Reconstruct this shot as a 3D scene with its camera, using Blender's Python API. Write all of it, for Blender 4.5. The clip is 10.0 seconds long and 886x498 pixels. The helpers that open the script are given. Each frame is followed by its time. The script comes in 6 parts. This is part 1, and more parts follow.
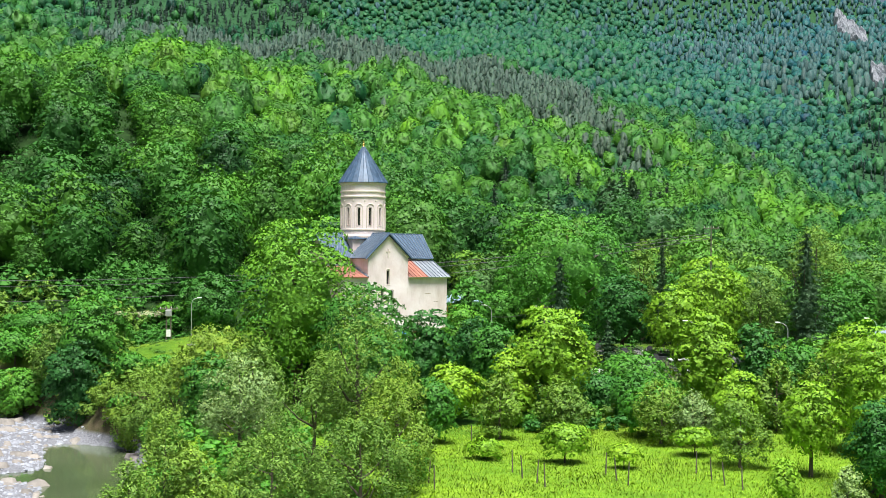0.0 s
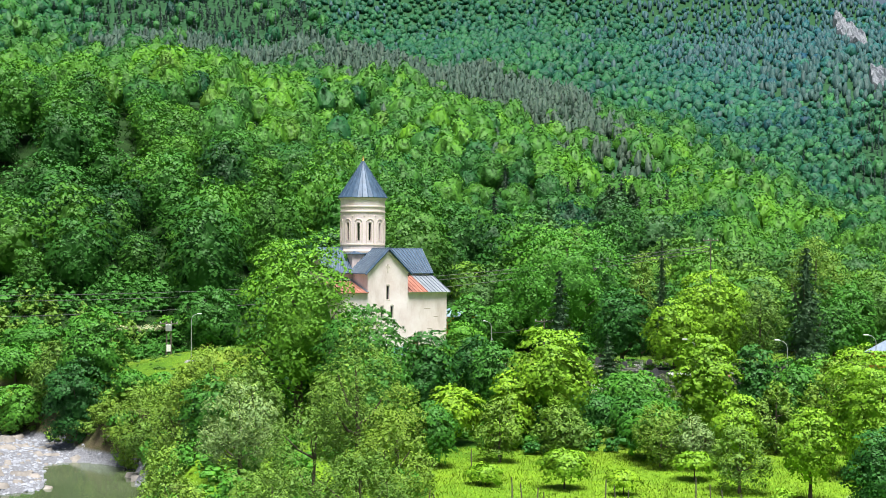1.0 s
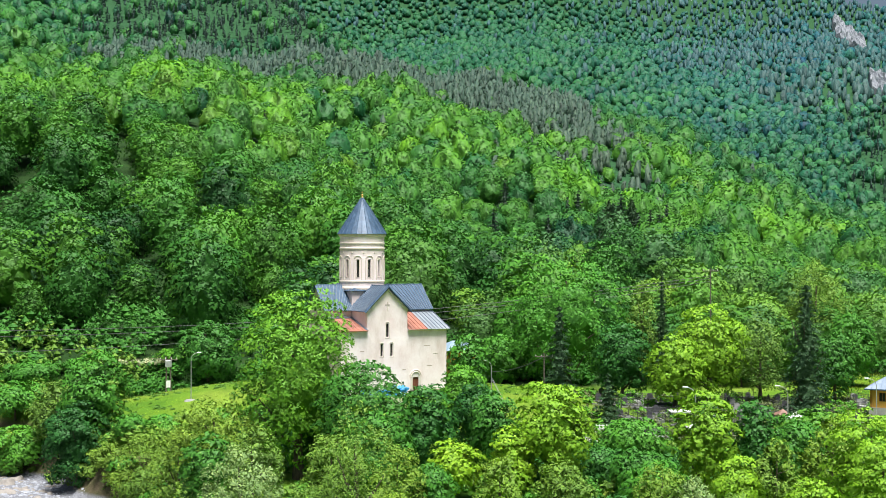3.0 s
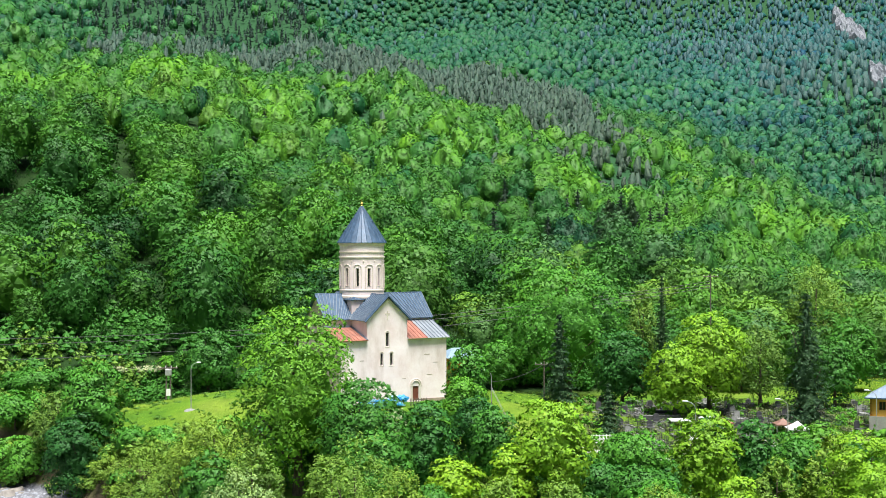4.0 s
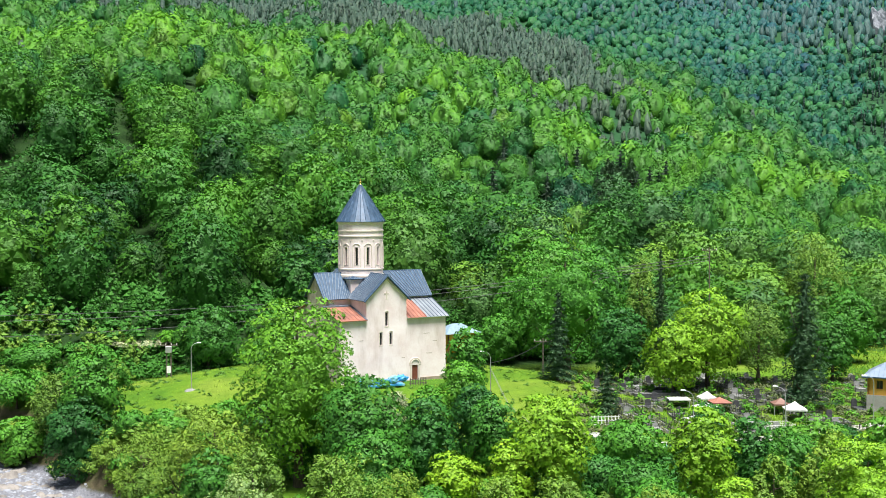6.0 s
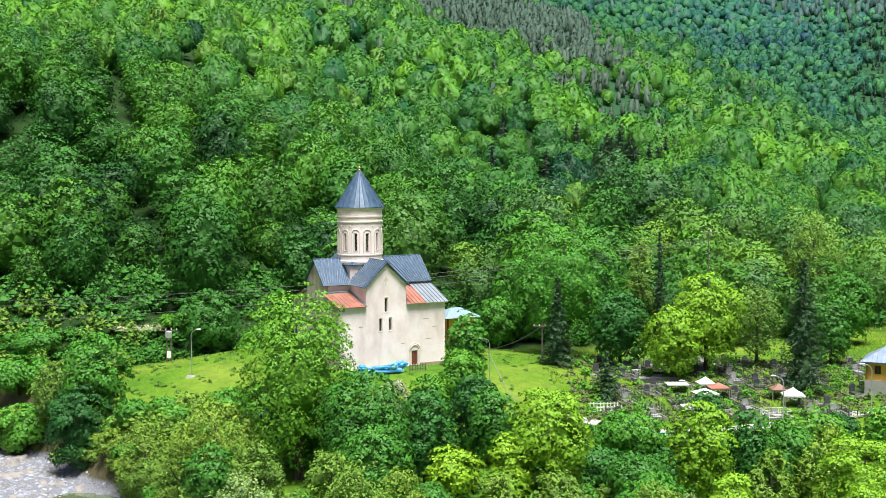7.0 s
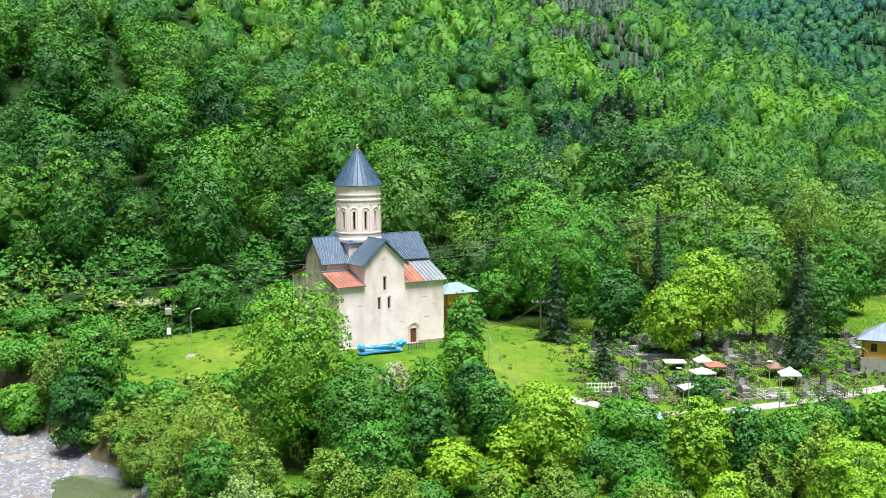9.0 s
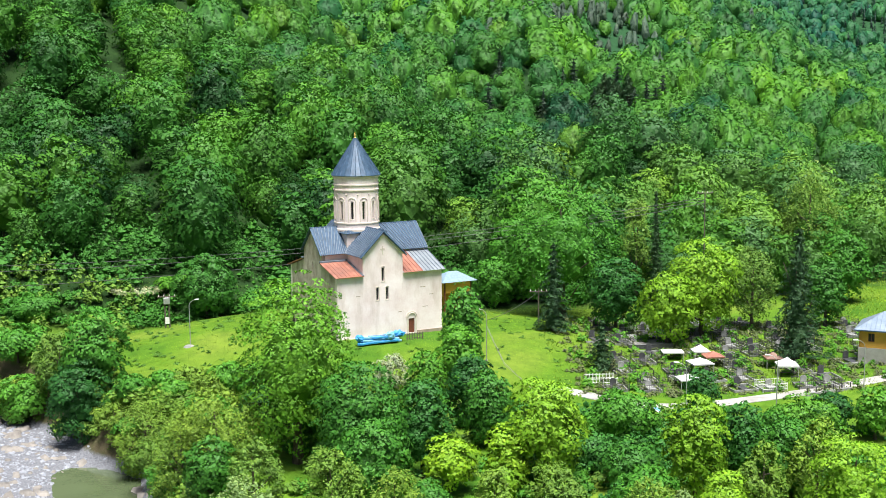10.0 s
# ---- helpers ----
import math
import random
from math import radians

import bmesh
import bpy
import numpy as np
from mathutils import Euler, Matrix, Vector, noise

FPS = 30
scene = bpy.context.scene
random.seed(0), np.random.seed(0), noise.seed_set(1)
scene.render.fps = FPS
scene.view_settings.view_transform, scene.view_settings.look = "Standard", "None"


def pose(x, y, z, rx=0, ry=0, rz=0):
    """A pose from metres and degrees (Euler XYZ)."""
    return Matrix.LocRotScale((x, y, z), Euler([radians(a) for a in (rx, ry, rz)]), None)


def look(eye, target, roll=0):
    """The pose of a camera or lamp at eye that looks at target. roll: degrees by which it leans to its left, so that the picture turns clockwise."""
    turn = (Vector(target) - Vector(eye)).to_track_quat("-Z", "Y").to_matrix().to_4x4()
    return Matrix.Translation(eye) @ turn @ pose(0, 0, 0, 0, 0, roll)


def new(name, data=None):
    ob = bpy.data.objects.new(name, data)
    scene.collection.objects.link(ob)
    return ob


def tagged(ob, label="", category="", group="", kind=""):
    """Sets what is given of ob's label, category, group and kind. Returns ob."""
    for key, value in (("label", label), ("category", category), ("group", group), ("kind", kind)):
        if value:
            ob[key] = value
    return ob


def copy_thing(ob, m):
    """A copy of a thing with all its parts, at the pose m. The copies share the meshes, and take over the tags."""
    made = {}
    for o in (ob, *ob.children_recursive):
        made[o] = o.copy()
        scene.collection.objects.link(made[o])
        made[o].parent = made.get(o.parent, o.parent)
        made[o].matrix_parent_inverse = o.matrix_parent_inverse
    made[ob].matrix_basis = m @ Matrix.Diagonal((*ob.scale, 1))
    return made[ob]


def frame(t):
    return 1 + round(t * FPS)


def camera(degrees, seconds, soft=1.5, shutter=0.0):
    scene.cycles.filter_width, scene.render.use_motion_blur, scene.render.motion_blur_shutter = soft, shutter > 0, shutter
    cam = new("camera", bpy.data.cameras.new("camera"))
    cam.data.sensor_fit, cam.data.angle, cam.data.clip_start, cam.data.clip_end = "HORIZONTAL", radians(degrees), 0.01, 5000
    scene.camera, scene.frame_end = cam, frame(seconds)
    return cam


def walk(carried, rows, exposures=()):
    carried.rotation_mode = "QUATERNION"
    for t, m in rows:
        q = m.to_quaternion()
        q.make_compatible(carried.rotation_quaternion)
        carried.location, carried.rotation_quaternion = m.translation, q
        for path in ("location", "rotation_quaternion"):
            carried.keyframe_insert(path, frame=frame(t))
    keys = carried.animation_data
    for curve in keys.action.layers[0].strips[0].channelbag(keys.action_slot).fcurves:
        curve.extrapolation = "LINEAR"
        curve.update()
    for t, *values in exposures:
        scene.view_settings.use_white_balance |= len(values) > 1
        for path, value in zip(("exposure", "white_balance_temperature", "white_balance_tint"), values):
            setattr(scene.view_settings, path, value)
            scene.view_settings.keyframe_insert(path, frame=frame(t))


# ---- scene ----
cam = camera(39.1, 10.0, 0.75)
PATH = [
    (0, (-0.023, 1.135, 11.083), 0.258, 0.075, 0.504),
    (0.5, (0.012, 1.044, 11.793), 0.296, 0.086, 0.433),
    (1, (0.039, 1.006, 12.764), 0.367, 0.087, 0.340),
    (1.5, (0.059, 1.009, 13.872), 0.404, 0.089, 0.276),
    (2, (0.076, 1.041, 15.036), 0.443, 0.095, 0.197),
    (2.5, (0.091, 1.092, 16.207), 0.500, 0.094, 0.141),
    (4, (0.133, 1.279, 19.598), 0.121, 0.090, -0.038),
    (4.5, (0.150, 1.333, 20.695), -0.491, 0.085, -0.084),
    (5, (0.169, 1.379, 21.791), -1.092, 0.077, -0.117),
    (5.5, (0.190, 1.413, 22.895), -1.691, 0.075, -0.146),
    (7, (0.267, 1.466, 26.262), -3.773, 0.054, -0.349),
    (7.5, (0.295, 1.477, 27.382), -4.467, 0.045, -0.388),
    (8, (0.323, 1.495, 28.479), -5.057, 0.034, -0.453),
    (8.5, (0.349, 1.527, 29.541), -5.616, 0.033, -0.493),
    (9, (0.373, 1.582, 30.559), -6.237, 0.022, -0.523),
    (9.5, (0.391, 1.673, 31.534), -6.800, 0.005, -0.574),
    (10, (0.403, 1.810, 32.483), -7.354, -0.050, -0.602),
]
EXPOSURE = 0.8
walk(cam, [(t, Matrix.Translation(eye) @ pose(0, 0, 0, 0, 0, yaw) @ pose(0, 0, 0, 90 + pitch) @ pose(0, 0, 0, 0, 0, roll))
           for t, eye, pitch, yaw, roll in PATH],
     [(0, EXPOSURE), (10, EXPOSURE)])

# ---- world and sun: a bright day under thin cloud ----
SUN_HIGH, SUN_TURN = radians(72), radians(165)
world = bpy.data.worlds.new("sky")
scene.world = world
world.use_nodes = True
wn = world.node_tree
wn.nodes.clear()
w_out = wn.nodes.new("ShaderNodeOutputWorld")
w_bg = wn.nodes.new("ShaderNodeBackground")
w_sky = wn.nodes.new("ShaderNodeTexSky")
w_sky.sky_type = "NISHITA"
w_sky.sun_disc = False
w_sky.sun_elevation, w_sky.sun_rotation = SUN_HIGH, SUN_TURN
w_sky.dust_density, w_sky.ozone_density, w_sky.air_density = 4.0, 1.0, 1.0
w_bg.inputs["Strength"].default_value = 0.05
wn.links.new(w_sky.outputs[0], w_bg.inputs["Color"])
wn.links.new(w_bg.outputs[0], w_out.inputs["Surface"])
sun = new("sun", bpy.data.lights.new("sun", "SUN"))
sun.data.energy, sun.data.angle, sun.data.color = 4.9, radians(28), (1.0, 0.985, 0.95)
sun.matrix_world = look((math.sin(SUN_TURN) * math.cos(SUN_HIGH) * 100, math.cos(SUN_TURN) * math.cos(SUN_HIGH) * 100,
                         math.sin(SUN_HIGH) * 100), (0, 0, 0))


# ---- materials ----
def nodes_of(name):
    m = bpy.data.materials.new(name)
    m.use_nodes = True
    t = m.node_tree
    return m, t, t.nodes["Principled BSDF"], t.nodes["Material Output"]


def link(t, a, b):
    t.links.new(a, b)


def noise_node(t, scale, detail=4.0, rough=0.55, coord="Object", stretch=None):
    c = t.nodes.new("ShaderNodeTexCoord")
    n = t.nodes.new("ShaderNodeTexNoise")
    n.inputs["Scale"].default_value = scale
    n.inputs["Detail"].default_value = detail
    n.inputs["Roughness"].default_value = rough
    if stretch:
        mp = t.nodes.new("ShaderNodeMapping")
        mp.inputs["Scale"].default_value = stretch
        link(t, c.outputs[coord], mp.inputs["Vector"])
        link(t, mp.outputs[0], n.inputs["Vector"])
    else:
        link(t, c.outputs[coord], n.inputs["Vector"])
    return n.outputs["Fac"]


def ramp(t, fac, stops):
    r = t.nodes.new("ShaderNodeValToRGB")
    e = r.color_ramp.elements
    while len(e) < len(stops):
        e.new(0.5)
    for el, (p, c) in zip(e, stops):
        el.position, el.color = p, (*c, 1) if len(c) == 3 else c
    link(t, fac, r.inputs["Fac"])
    return r.outputs["Color"]


def mix(t, kind, fac, a, b):
    m = t.nodes.new("ShaderNodeMix")
    m.data_type, m.blend_type = "RGBA", kind
    for sock, v in ((m.inputs[0], fac), (m.inputs[6], a), (m.inputs[7], b)):
        if isinstance(v, (int, float)):
            sock.default_value = v
        elif isinstance(v, tuple):
            sock.default_value = (*v, 1)
        else:
            link(t, v, sock)
    return m.outputs[2]


def bump(t, bsdf, fac, strength, distance):
    b = t.nodes.new("ShaderNodeBump")
    b.inputs["Strength"].default_value, b.inputs["Distance"].default_value = strength, distance
    link(t, fac, b.inputs["Height"])
    link(t, b.outputs[0], bsdf.inputs["Normal"])


def surface(name, low, high, scale=1.0, rough=0.8, metal=0.0, bump_by=0.02, fine=12.0, stretch=None, stain=None, stain_scale=0.25):
    """A matt or metal surface with two scales of variation."""
    m, t, b, _ = nodes_of(name)
    n1 = noise_node(t, scale, 5, stretch=stretch)
    n2 = noise_node(t, scale * fine, 3)
    col = ramp(t, n1, [(0.3, low), (0.72, high)])
    col = mix(t, "OVERLAY", 0.35, col, ramp(t, n2, [(0.25, (0.35, 0.35, 0.35)), (0.75, (0.65, 0.65, 0.65))]))
    if stain:
        n3 = noise_node(t, stain_scale, 6, 0.65, stretch=(1, 1, 0.35))
        col = mix(t, "MIX", ramp(t, n3, [(0.47, (0, 0, 0)), (0.72, (0.8, 0.8, 0.8))]), col, stain)
    link(t, col, b.inputs["Base Color"])
    b.inputs["Roughness"].default_value, b.inputs["Metallic"].default_value = rough, metal
    bump(t, b, n2, 0.5, bump_by)
    return m


def plain(name, colour, rough=0.6, metal=0.0, scale=3.0):
    return surface(name, tuple(c * 0.82 for c in colour), tuple(min(1, c * 1.12) for c in colour), scale, rough, metal, 0.004)


def foliage(name, colour, wild=0.25, through_light=0.12, tinted=False, grain_scale=1.6, grain=0.4, spread=1.0):
    """Leaves: colour varies leaf by leaf and tree by tree; some light goes through."""
    m, t, b, out = nodes_of(name)
    geo = t.nodes.new("ShaderNodeNewGeometry")
    info = t.nodes.new("ShaderNodeObjectInfo")
    r, g, bl = colour
    leaf = ramp(t, geo.outputs["Random Per Island"], [(0.0, (r * (1 - 0.22 * spread), g * (1 - 0.18 * spread), bl * (1 - 0.15 * spread))), (0.55, colour),
                                                      (1.0, (r * (1 + 0.3 * spread), g * (1 + 0.16 * spread), bl))])
    if tinted:
        at = t.nodes.new("ShaderNodeAttribute")
        at.attribute_name = "tint"
        leaf = mix(t, "MULTIPLY", 1.0, leaf, at.outputs["Color"])
    else:
        tree = ramp(t, info.outputs["Random"], [(0.0, (1 - wild * 1.2, 1 - wild, 1 - wild * 0.5)), (0.5, (1, 1, 1)),
                                                (1.0, (1 + wild * 1.6, 1 + wild * 0.75, 1 - wild * 0.2))])
        leaf = mix(t, "MULTIPLY", 1.0, leaf, tree)
    tufts = noise_node(t, grain_scale, 3, 0.65)
    leaf = mix(t, "OVERLAY", grain, leaf, ramp(t, tufts, [(0.32, (0.26, 0.28, 0.3)), (0.68, (0.72, 0.7, 0.6))]))
    bump(t, b, tufts, min(1.0, grain * 1.25), 0.4 / grain_scale)
    link(t, leaf, b.inputs["Base Color"])
    b.inputs["Roughness"].default_value = 0.55
    b.inputs["Specular IOR Level"].default_value = 0.25
    tr = t.nodes.new("ShaderNodeBsdfTranslucent")
    link(t, mix(t, "MULTIPLY", 1.0, leaf, (1.1, 1.1, 0.6)), tr.inputs["Color"])
    ms = t.nodes.new("ShaderNodeMixShader")
    ms.inputs[0].default_value = through_light
    link(t, b.outputs[0], ms.inputs[1])
    link(t, tr.outputs[0], ms.inputs[2])
    link(t, ms.outputs[0], out.inputs["Surface"])
    return m


PLASTER = surface("lime_plaster", (0.77, 0.64, 0.63), (0.90, 0.81, 0.815), 0.45, 0.9, 0, 0.02, 9, stain=(0.58, 0.47, 0.43), stain_scale=0.55)
WEST_STONE = surface("plaster_remains_on_stone", (0.36, 0.29, 0.235), (0.62, 0.55, 0.49), 0.8, 0.9, 0, 0.05, 6, stain=(0.17, 0.13, 0.10), stain_scale=1.1)
STONE = surface("worn_stone", (0.26, 0.20, 0.15), (0.52, 0.42, 0.32), 0.9, 0.9, 0, 0.04, 9, stain=(0.16, 0.13, 0.10), stain_scale=0.6)
TRIM = surface("pale_stone_trim", (0.60, 0.51, 0.44), (0.74, 0.665, 0.60), 1.2, 0.85, 0, 0.01)
ROOF = surface("blue_grey_roof_metal", (0.022, 0.052, 0.098), (0.062, 0.118, 0.198), 0.8, 0.5, 0.1, 0.006, 8, stretch=(3, 3, 0.6))
ROOF_NEW = surface("bright_zinc_metal", (0.30, 0.34, 0.38), (0.48, 0.52, 0.56), 0.8, 0.4, 0.5, 0.006)
ROOF_RED = surface("rust_red_roof_metal", (0.29, 0.105, 0.070), (0.43, 0.19, 0.135), 0.9, 0.6, 0.1, 0.006, 7, stain=(0.20, 0.10, 0.08))
SEAM = surface("worn_seam_metal", (0.12, 0.155, 0.20), (0.22, 0.26, 0.31), 1.5, 0.45, 0.2, 0.004)
GOLD = plain("gilded_metal", (0.7, 0.48, 0.15), 0.3, 0.9)
GLASS_DARK = plain("dark_window_glass", (0.02, 0.022, 0.025), 0.12)
DOOR_WOOD = surface("red_brown_door_wood", (0.13, 0.035, 0.02), (0.22, 0.07, 0.04), 4, 0.6, 0, 0.01, 6, stretch=(6, 6, 0.5))
BARK = surface("bark", (0.045, 0.035, 0.026), (0.13, 0.105, 0.08), 3, 0.95, 0, 0.03, 8, stretch=(3, 3, 0.4))
GRASS = surface("grass_soil", (0.15, 0.235, 0.034), (0.255, 0.36, 0.062), 0.12, 0.95, 0, 0.15, 30, stain=(0.30, 0.34, 0.09), stain_scale=0.22)
GRAVEL = surface("river_gravel", (0.30, 0.30, 0.30), (0.55, 0.55, 0.55), 1.2, 0.9, 0, 0.15, 6)
PEBBLE = surface("river_stone", (0.15, 0.16, 0.185), (0.38, 0.40, 0.45), 2, 0.85, 0, 0.03)
ROCK = surface("bank_rock", (0.14, 0.13, 0.12), (0.34, 0.31, 0.28), 0.6, 0.9, 0, 0.12, 6)
CONCRETE = surface("pale_concrete", (0.28, 0.27, 0.25), (0.44, 0.43, 0.40), 0.7, 0.9, 0, 0.01)
POLE = plain("galvanised_pole", (0.45, 0.46, 0.47), 0.45, 0.5)
LAMP_HEAD = plain("white_lamp_housing", (0.75, 0.76, 0.77), 0.35)
IRON = plain("dark_iron", (0.06, 0.06, 0.065), 0.6, 0.4)
WHITE_PAINT = plain("white_paint", (0.78, 0.78, 0.76), 0.5)
CANVAS = plain("white_canvas", (0.6, 0.6, 0.6), 0.8)
OCHRE = surface("ochre_render", (0.64, 0.31, 0.055), (0.76, 0.40, 0.08), 0.6, 0.85, 0, 0.01)
TARP = surface("blue_tarpaulin", (0.02, 0.20, 0.50), (0.05, 0.36, 0.72), 2.5, 0.4, 0, 0.03)
TARP_PALE = surface("pale_blue_sheeting", (0.10, 0.34, 0.48), (0.26, 0.52, 0.64), 2.5, 0.4, 0, 0.03)
GRANITE = surface("dark_granite", (0.04, 0.04, 0.045), (0.10, 0.10, 0.11), 4, 0.35, 0, 0.004)
HOUSE_ROOF = surface("pale_blue_grey_roof_metal", (0.19, 0.25, 0.33), (0.29, 0.35, 0.44), 0.8, 0.5, 0.2, 0.006)
GREY_STONE = surface("grey_stone", (0.17, 0.175, 0.17), (0.34, 0.345, 0.33), 2, 0.8, 0, 0.01)
WOOD_POST = surface("weathered_post_wood", (0.07, 0.06, 0.045), (0.17, 0.15, 0.12), 5, 0.95, 0, 0.01)
CLIFF = surface("pale_cliff_rock", (0.11, 0.125, 0.15), (0.27, 0.285, 0.31), 0.05, 0.95, 0, 2.5, 5, stain=(0.05, 0.085, 0.075), stain_scale=0.06)

LEAF = {
    "maple": foliage("maple_leaves", (0.070, 0.248, 0.027)),
    "lime": foliage("lime_leaves", (0.102, 0.288, 0.026)),
    "dark": foliage("dark_green_leaves", (0.038, 0.162, 0.028)),
    "yellow": foliage("yellow_green_leaves", (0.200, 0.400, 0.024), 0.12),
    "acacia": foliage("feathery_leaves", (0.148, 0.285, 0.040), 0.2),
    "willow": foliage("silver_willow_leaves", (0.230, 0.360, 0.120), 0.15),
    "spruce": foliage("spruce_needles", (0.050, 0.122, 0.050), 0.15, 0.1),
    "flower": foliage("flowering_shrub_leaves", (0.360, 0.420, 0.270), 0.15),
}
WOODS = foliage("hill_leaves", (0.049, 0.188, 0.023), 0.45, spread=0.7)
WOODS_DEEP = foliage("deep_hill_leaves", (0.035, 0.142, 0.021), 0.55, spread=0.7)
WOODS_LIGHT = foliage("fresh_hill_leaves", (0.094, 0.240, 0.034), 0.4, spread=0.7)
WOODS_BLUE = foliage("grey_green_hill_leaves", (0.056, 0.165, 0.046), 0.35, spread=0.7)
WOODS_TINT = foliage("hillside_leaves", (0.036, 0.150, 0.026), tinted=True, spread=0.9, grain_scale=1.1, grain=0.5)
FAR_TINT = foliage("far_mountain_leaves", (0.022, 0.124, 0.028), tinted=True, grain_scale=0.42, grain=0.8)
PINES_TINT = foliage("pine_needles", (0.046, 0.086, 0.058), through_light=0.1, tinted=True, grain_scale=0.6, grain=0.8)
BLADES = foliage("meadow_blades", (0.265, 0.430, 0.030), through_light=0.3, spread=0.6, grain_scale=0.3, grain=0.7)


# ---- building helpers ----
def part(name, bm, material, parent=None, label="", smooth=False):
    """Links a bmesh as one mesh object, under a thing or a part."""
    me = bpy.data.meshes.new(name)
    bm.to_mesh(me)
    bm.free()
    me.materials.append(material)
    if smooth:
        me.shade_smooth()
    ob = new(name, me)
    ob.parent = parent
    return tagged(ob, label)


def thing(name, m, label, category, group="", kind=""):
    """An Empty at the base of a thing."""
    ob = new(name)
    ob.empty_display_size = 0.2
    ob.matrix_basis = m
    return tagged(ob, label, category, group, kind)


def box(bm, x0, y0, z0, x1, y1, z1):
    v = [bm.verts.new((x, y, z)) for z in (z0, z1) for x, y in ((x0, y0), (x1, y0), (x1, y1), (x0, y1))]
    for f in ((0, 3, 2, 1), (4, 5, 6, 7), (0, 1, 5, 4), (1, 2, 6, 5), (2, 3, 7, 6), (3, 0, 4, 7)):
        bm.faces.new([v[i] for i in f])
    return v


def soft_box(x0, y0, z0, x1, y1, z1, r=0.02):
    bm = bmesh.new()
    box(bm, x0, y0, z0, x1, y1, z1)
    bmesh.ops.bevel(bm, geom=bm.edges[:], offset=r, segments=1, affect="EDGES")
    return bm


def tube(bm, pts, radii, sides=8, cap=True):
    """A tapered tube along points."""
    pts = [Vector(p) for p in pts]
    rings = []
    for i, p in enumerate(pts):
        d = (pts[min(i + 1, len(pts) - 1)] - pts[max(i - 1, 0)]).normalized()
        a = d.orthogonal().normalized() if abs(d.z) < 0.99 else Vector((1, 0, 0))
        if abs(d.z) < 0.99:
            a = d.cross(Vector((0, 0, 1))).normalized()
        b = d.cross(a).normalized()
        r = radii[i] if isinstance(radii, (list, tuple)) else radii
        rings.append([bm.verts.new(p + (a * math.cos(k * math.tau / sides) + b * math.sin(k * math.tau / sides)) * r) for k in range(sides)])
    for lo, hi in zip(rings, rings[1:]):
        for k in range(sides):
            bm.faces.new((lo[k], lo[(k + 1) % sides], hi[(k + 1) % sides], hi[k]))
    if cap:
        bm.faces.new(rings[0][::-1])
        bm.faces.new(rings[-1])


def lathe(bm, profile, sides=48):
    """Turns (radius, height) pairs round the z axis."""
    rings = [[bm.verts.new((r * math.cos(k * math.tau / sides), r * math.sin(k * math.tau / sides), z)) for k in range(sides)] for r, z in profile]
    for lo, hi in zip(rings, rings[1:]):
        for k in range(sides):
            bm.faces.new((lo[k], lo[(k + 1) % sides], hi[(k + 1) % sides], hi[k]))
    return rings


def pierced(bm, ss, zs, filled, put, depth):
    """A wall sheet of cells at the cuts ss and zs, where filled(s, z) holds, with reveals of that depth round the gaps; put(s, z, d) places a point."""
    ss, zs = sorted(set(ss)), sorted(set(zs))
    seen = {}

    def vert(i, j, back):
        k = (i, j, back)
        if k not in seen:
            seen[k] = bm.verts.new(put(ss[i], zs[j], depth if back else 0.0))
        return seen[k]

    def full(i, j):
        return 0 <= i < len(ss) - 1 and 0 <= j < len(zs) - 1 and filled((ss[i] + ss[i + 1]) / 2, (zs[j] + zs[j + 1]) / 2)

    for i in range(len(ss) - 1):
        for j in range(len(zs) - 1):
            if not full(i, j):
                continue
            for back in (False, True):
                f = [vert(i, j, back), vert(i + 1, j, back), vert(i + 1, j + 1, back), vert(i, j + 1, back)]
                bm.faces.new(f[::-1] if back else f)
            for di, dj, a, b in ((0, -1, (i, j), (i + 1, j)), (1, 0, (i + 1, j), (i + 1, j + 1)), (0, 1, (i + 1, j + 1), (i, j + 1)), (-1, 0, (i, j + 1), (i, j))):
                if not full(i + di, j + dj):
                    bm.faces.new((vert(*b, False), vert(*a, False), vert(*a, True), vert(*b, True)))


# ---- ground ----
def smooth(a, b, v):
    u = np.clip((v - a) / (b - a), 0, 1)
    return u * u * (3 - 2 * u)


BANK_Y, BANK_X = (-500, 40, 60, 100, 128, 138, 143, 150, 165, 200, 260, 500), (-60, -17, -17, -21.5, -27, -32.5, -37, -41.5, -55, -85, -140, -400)


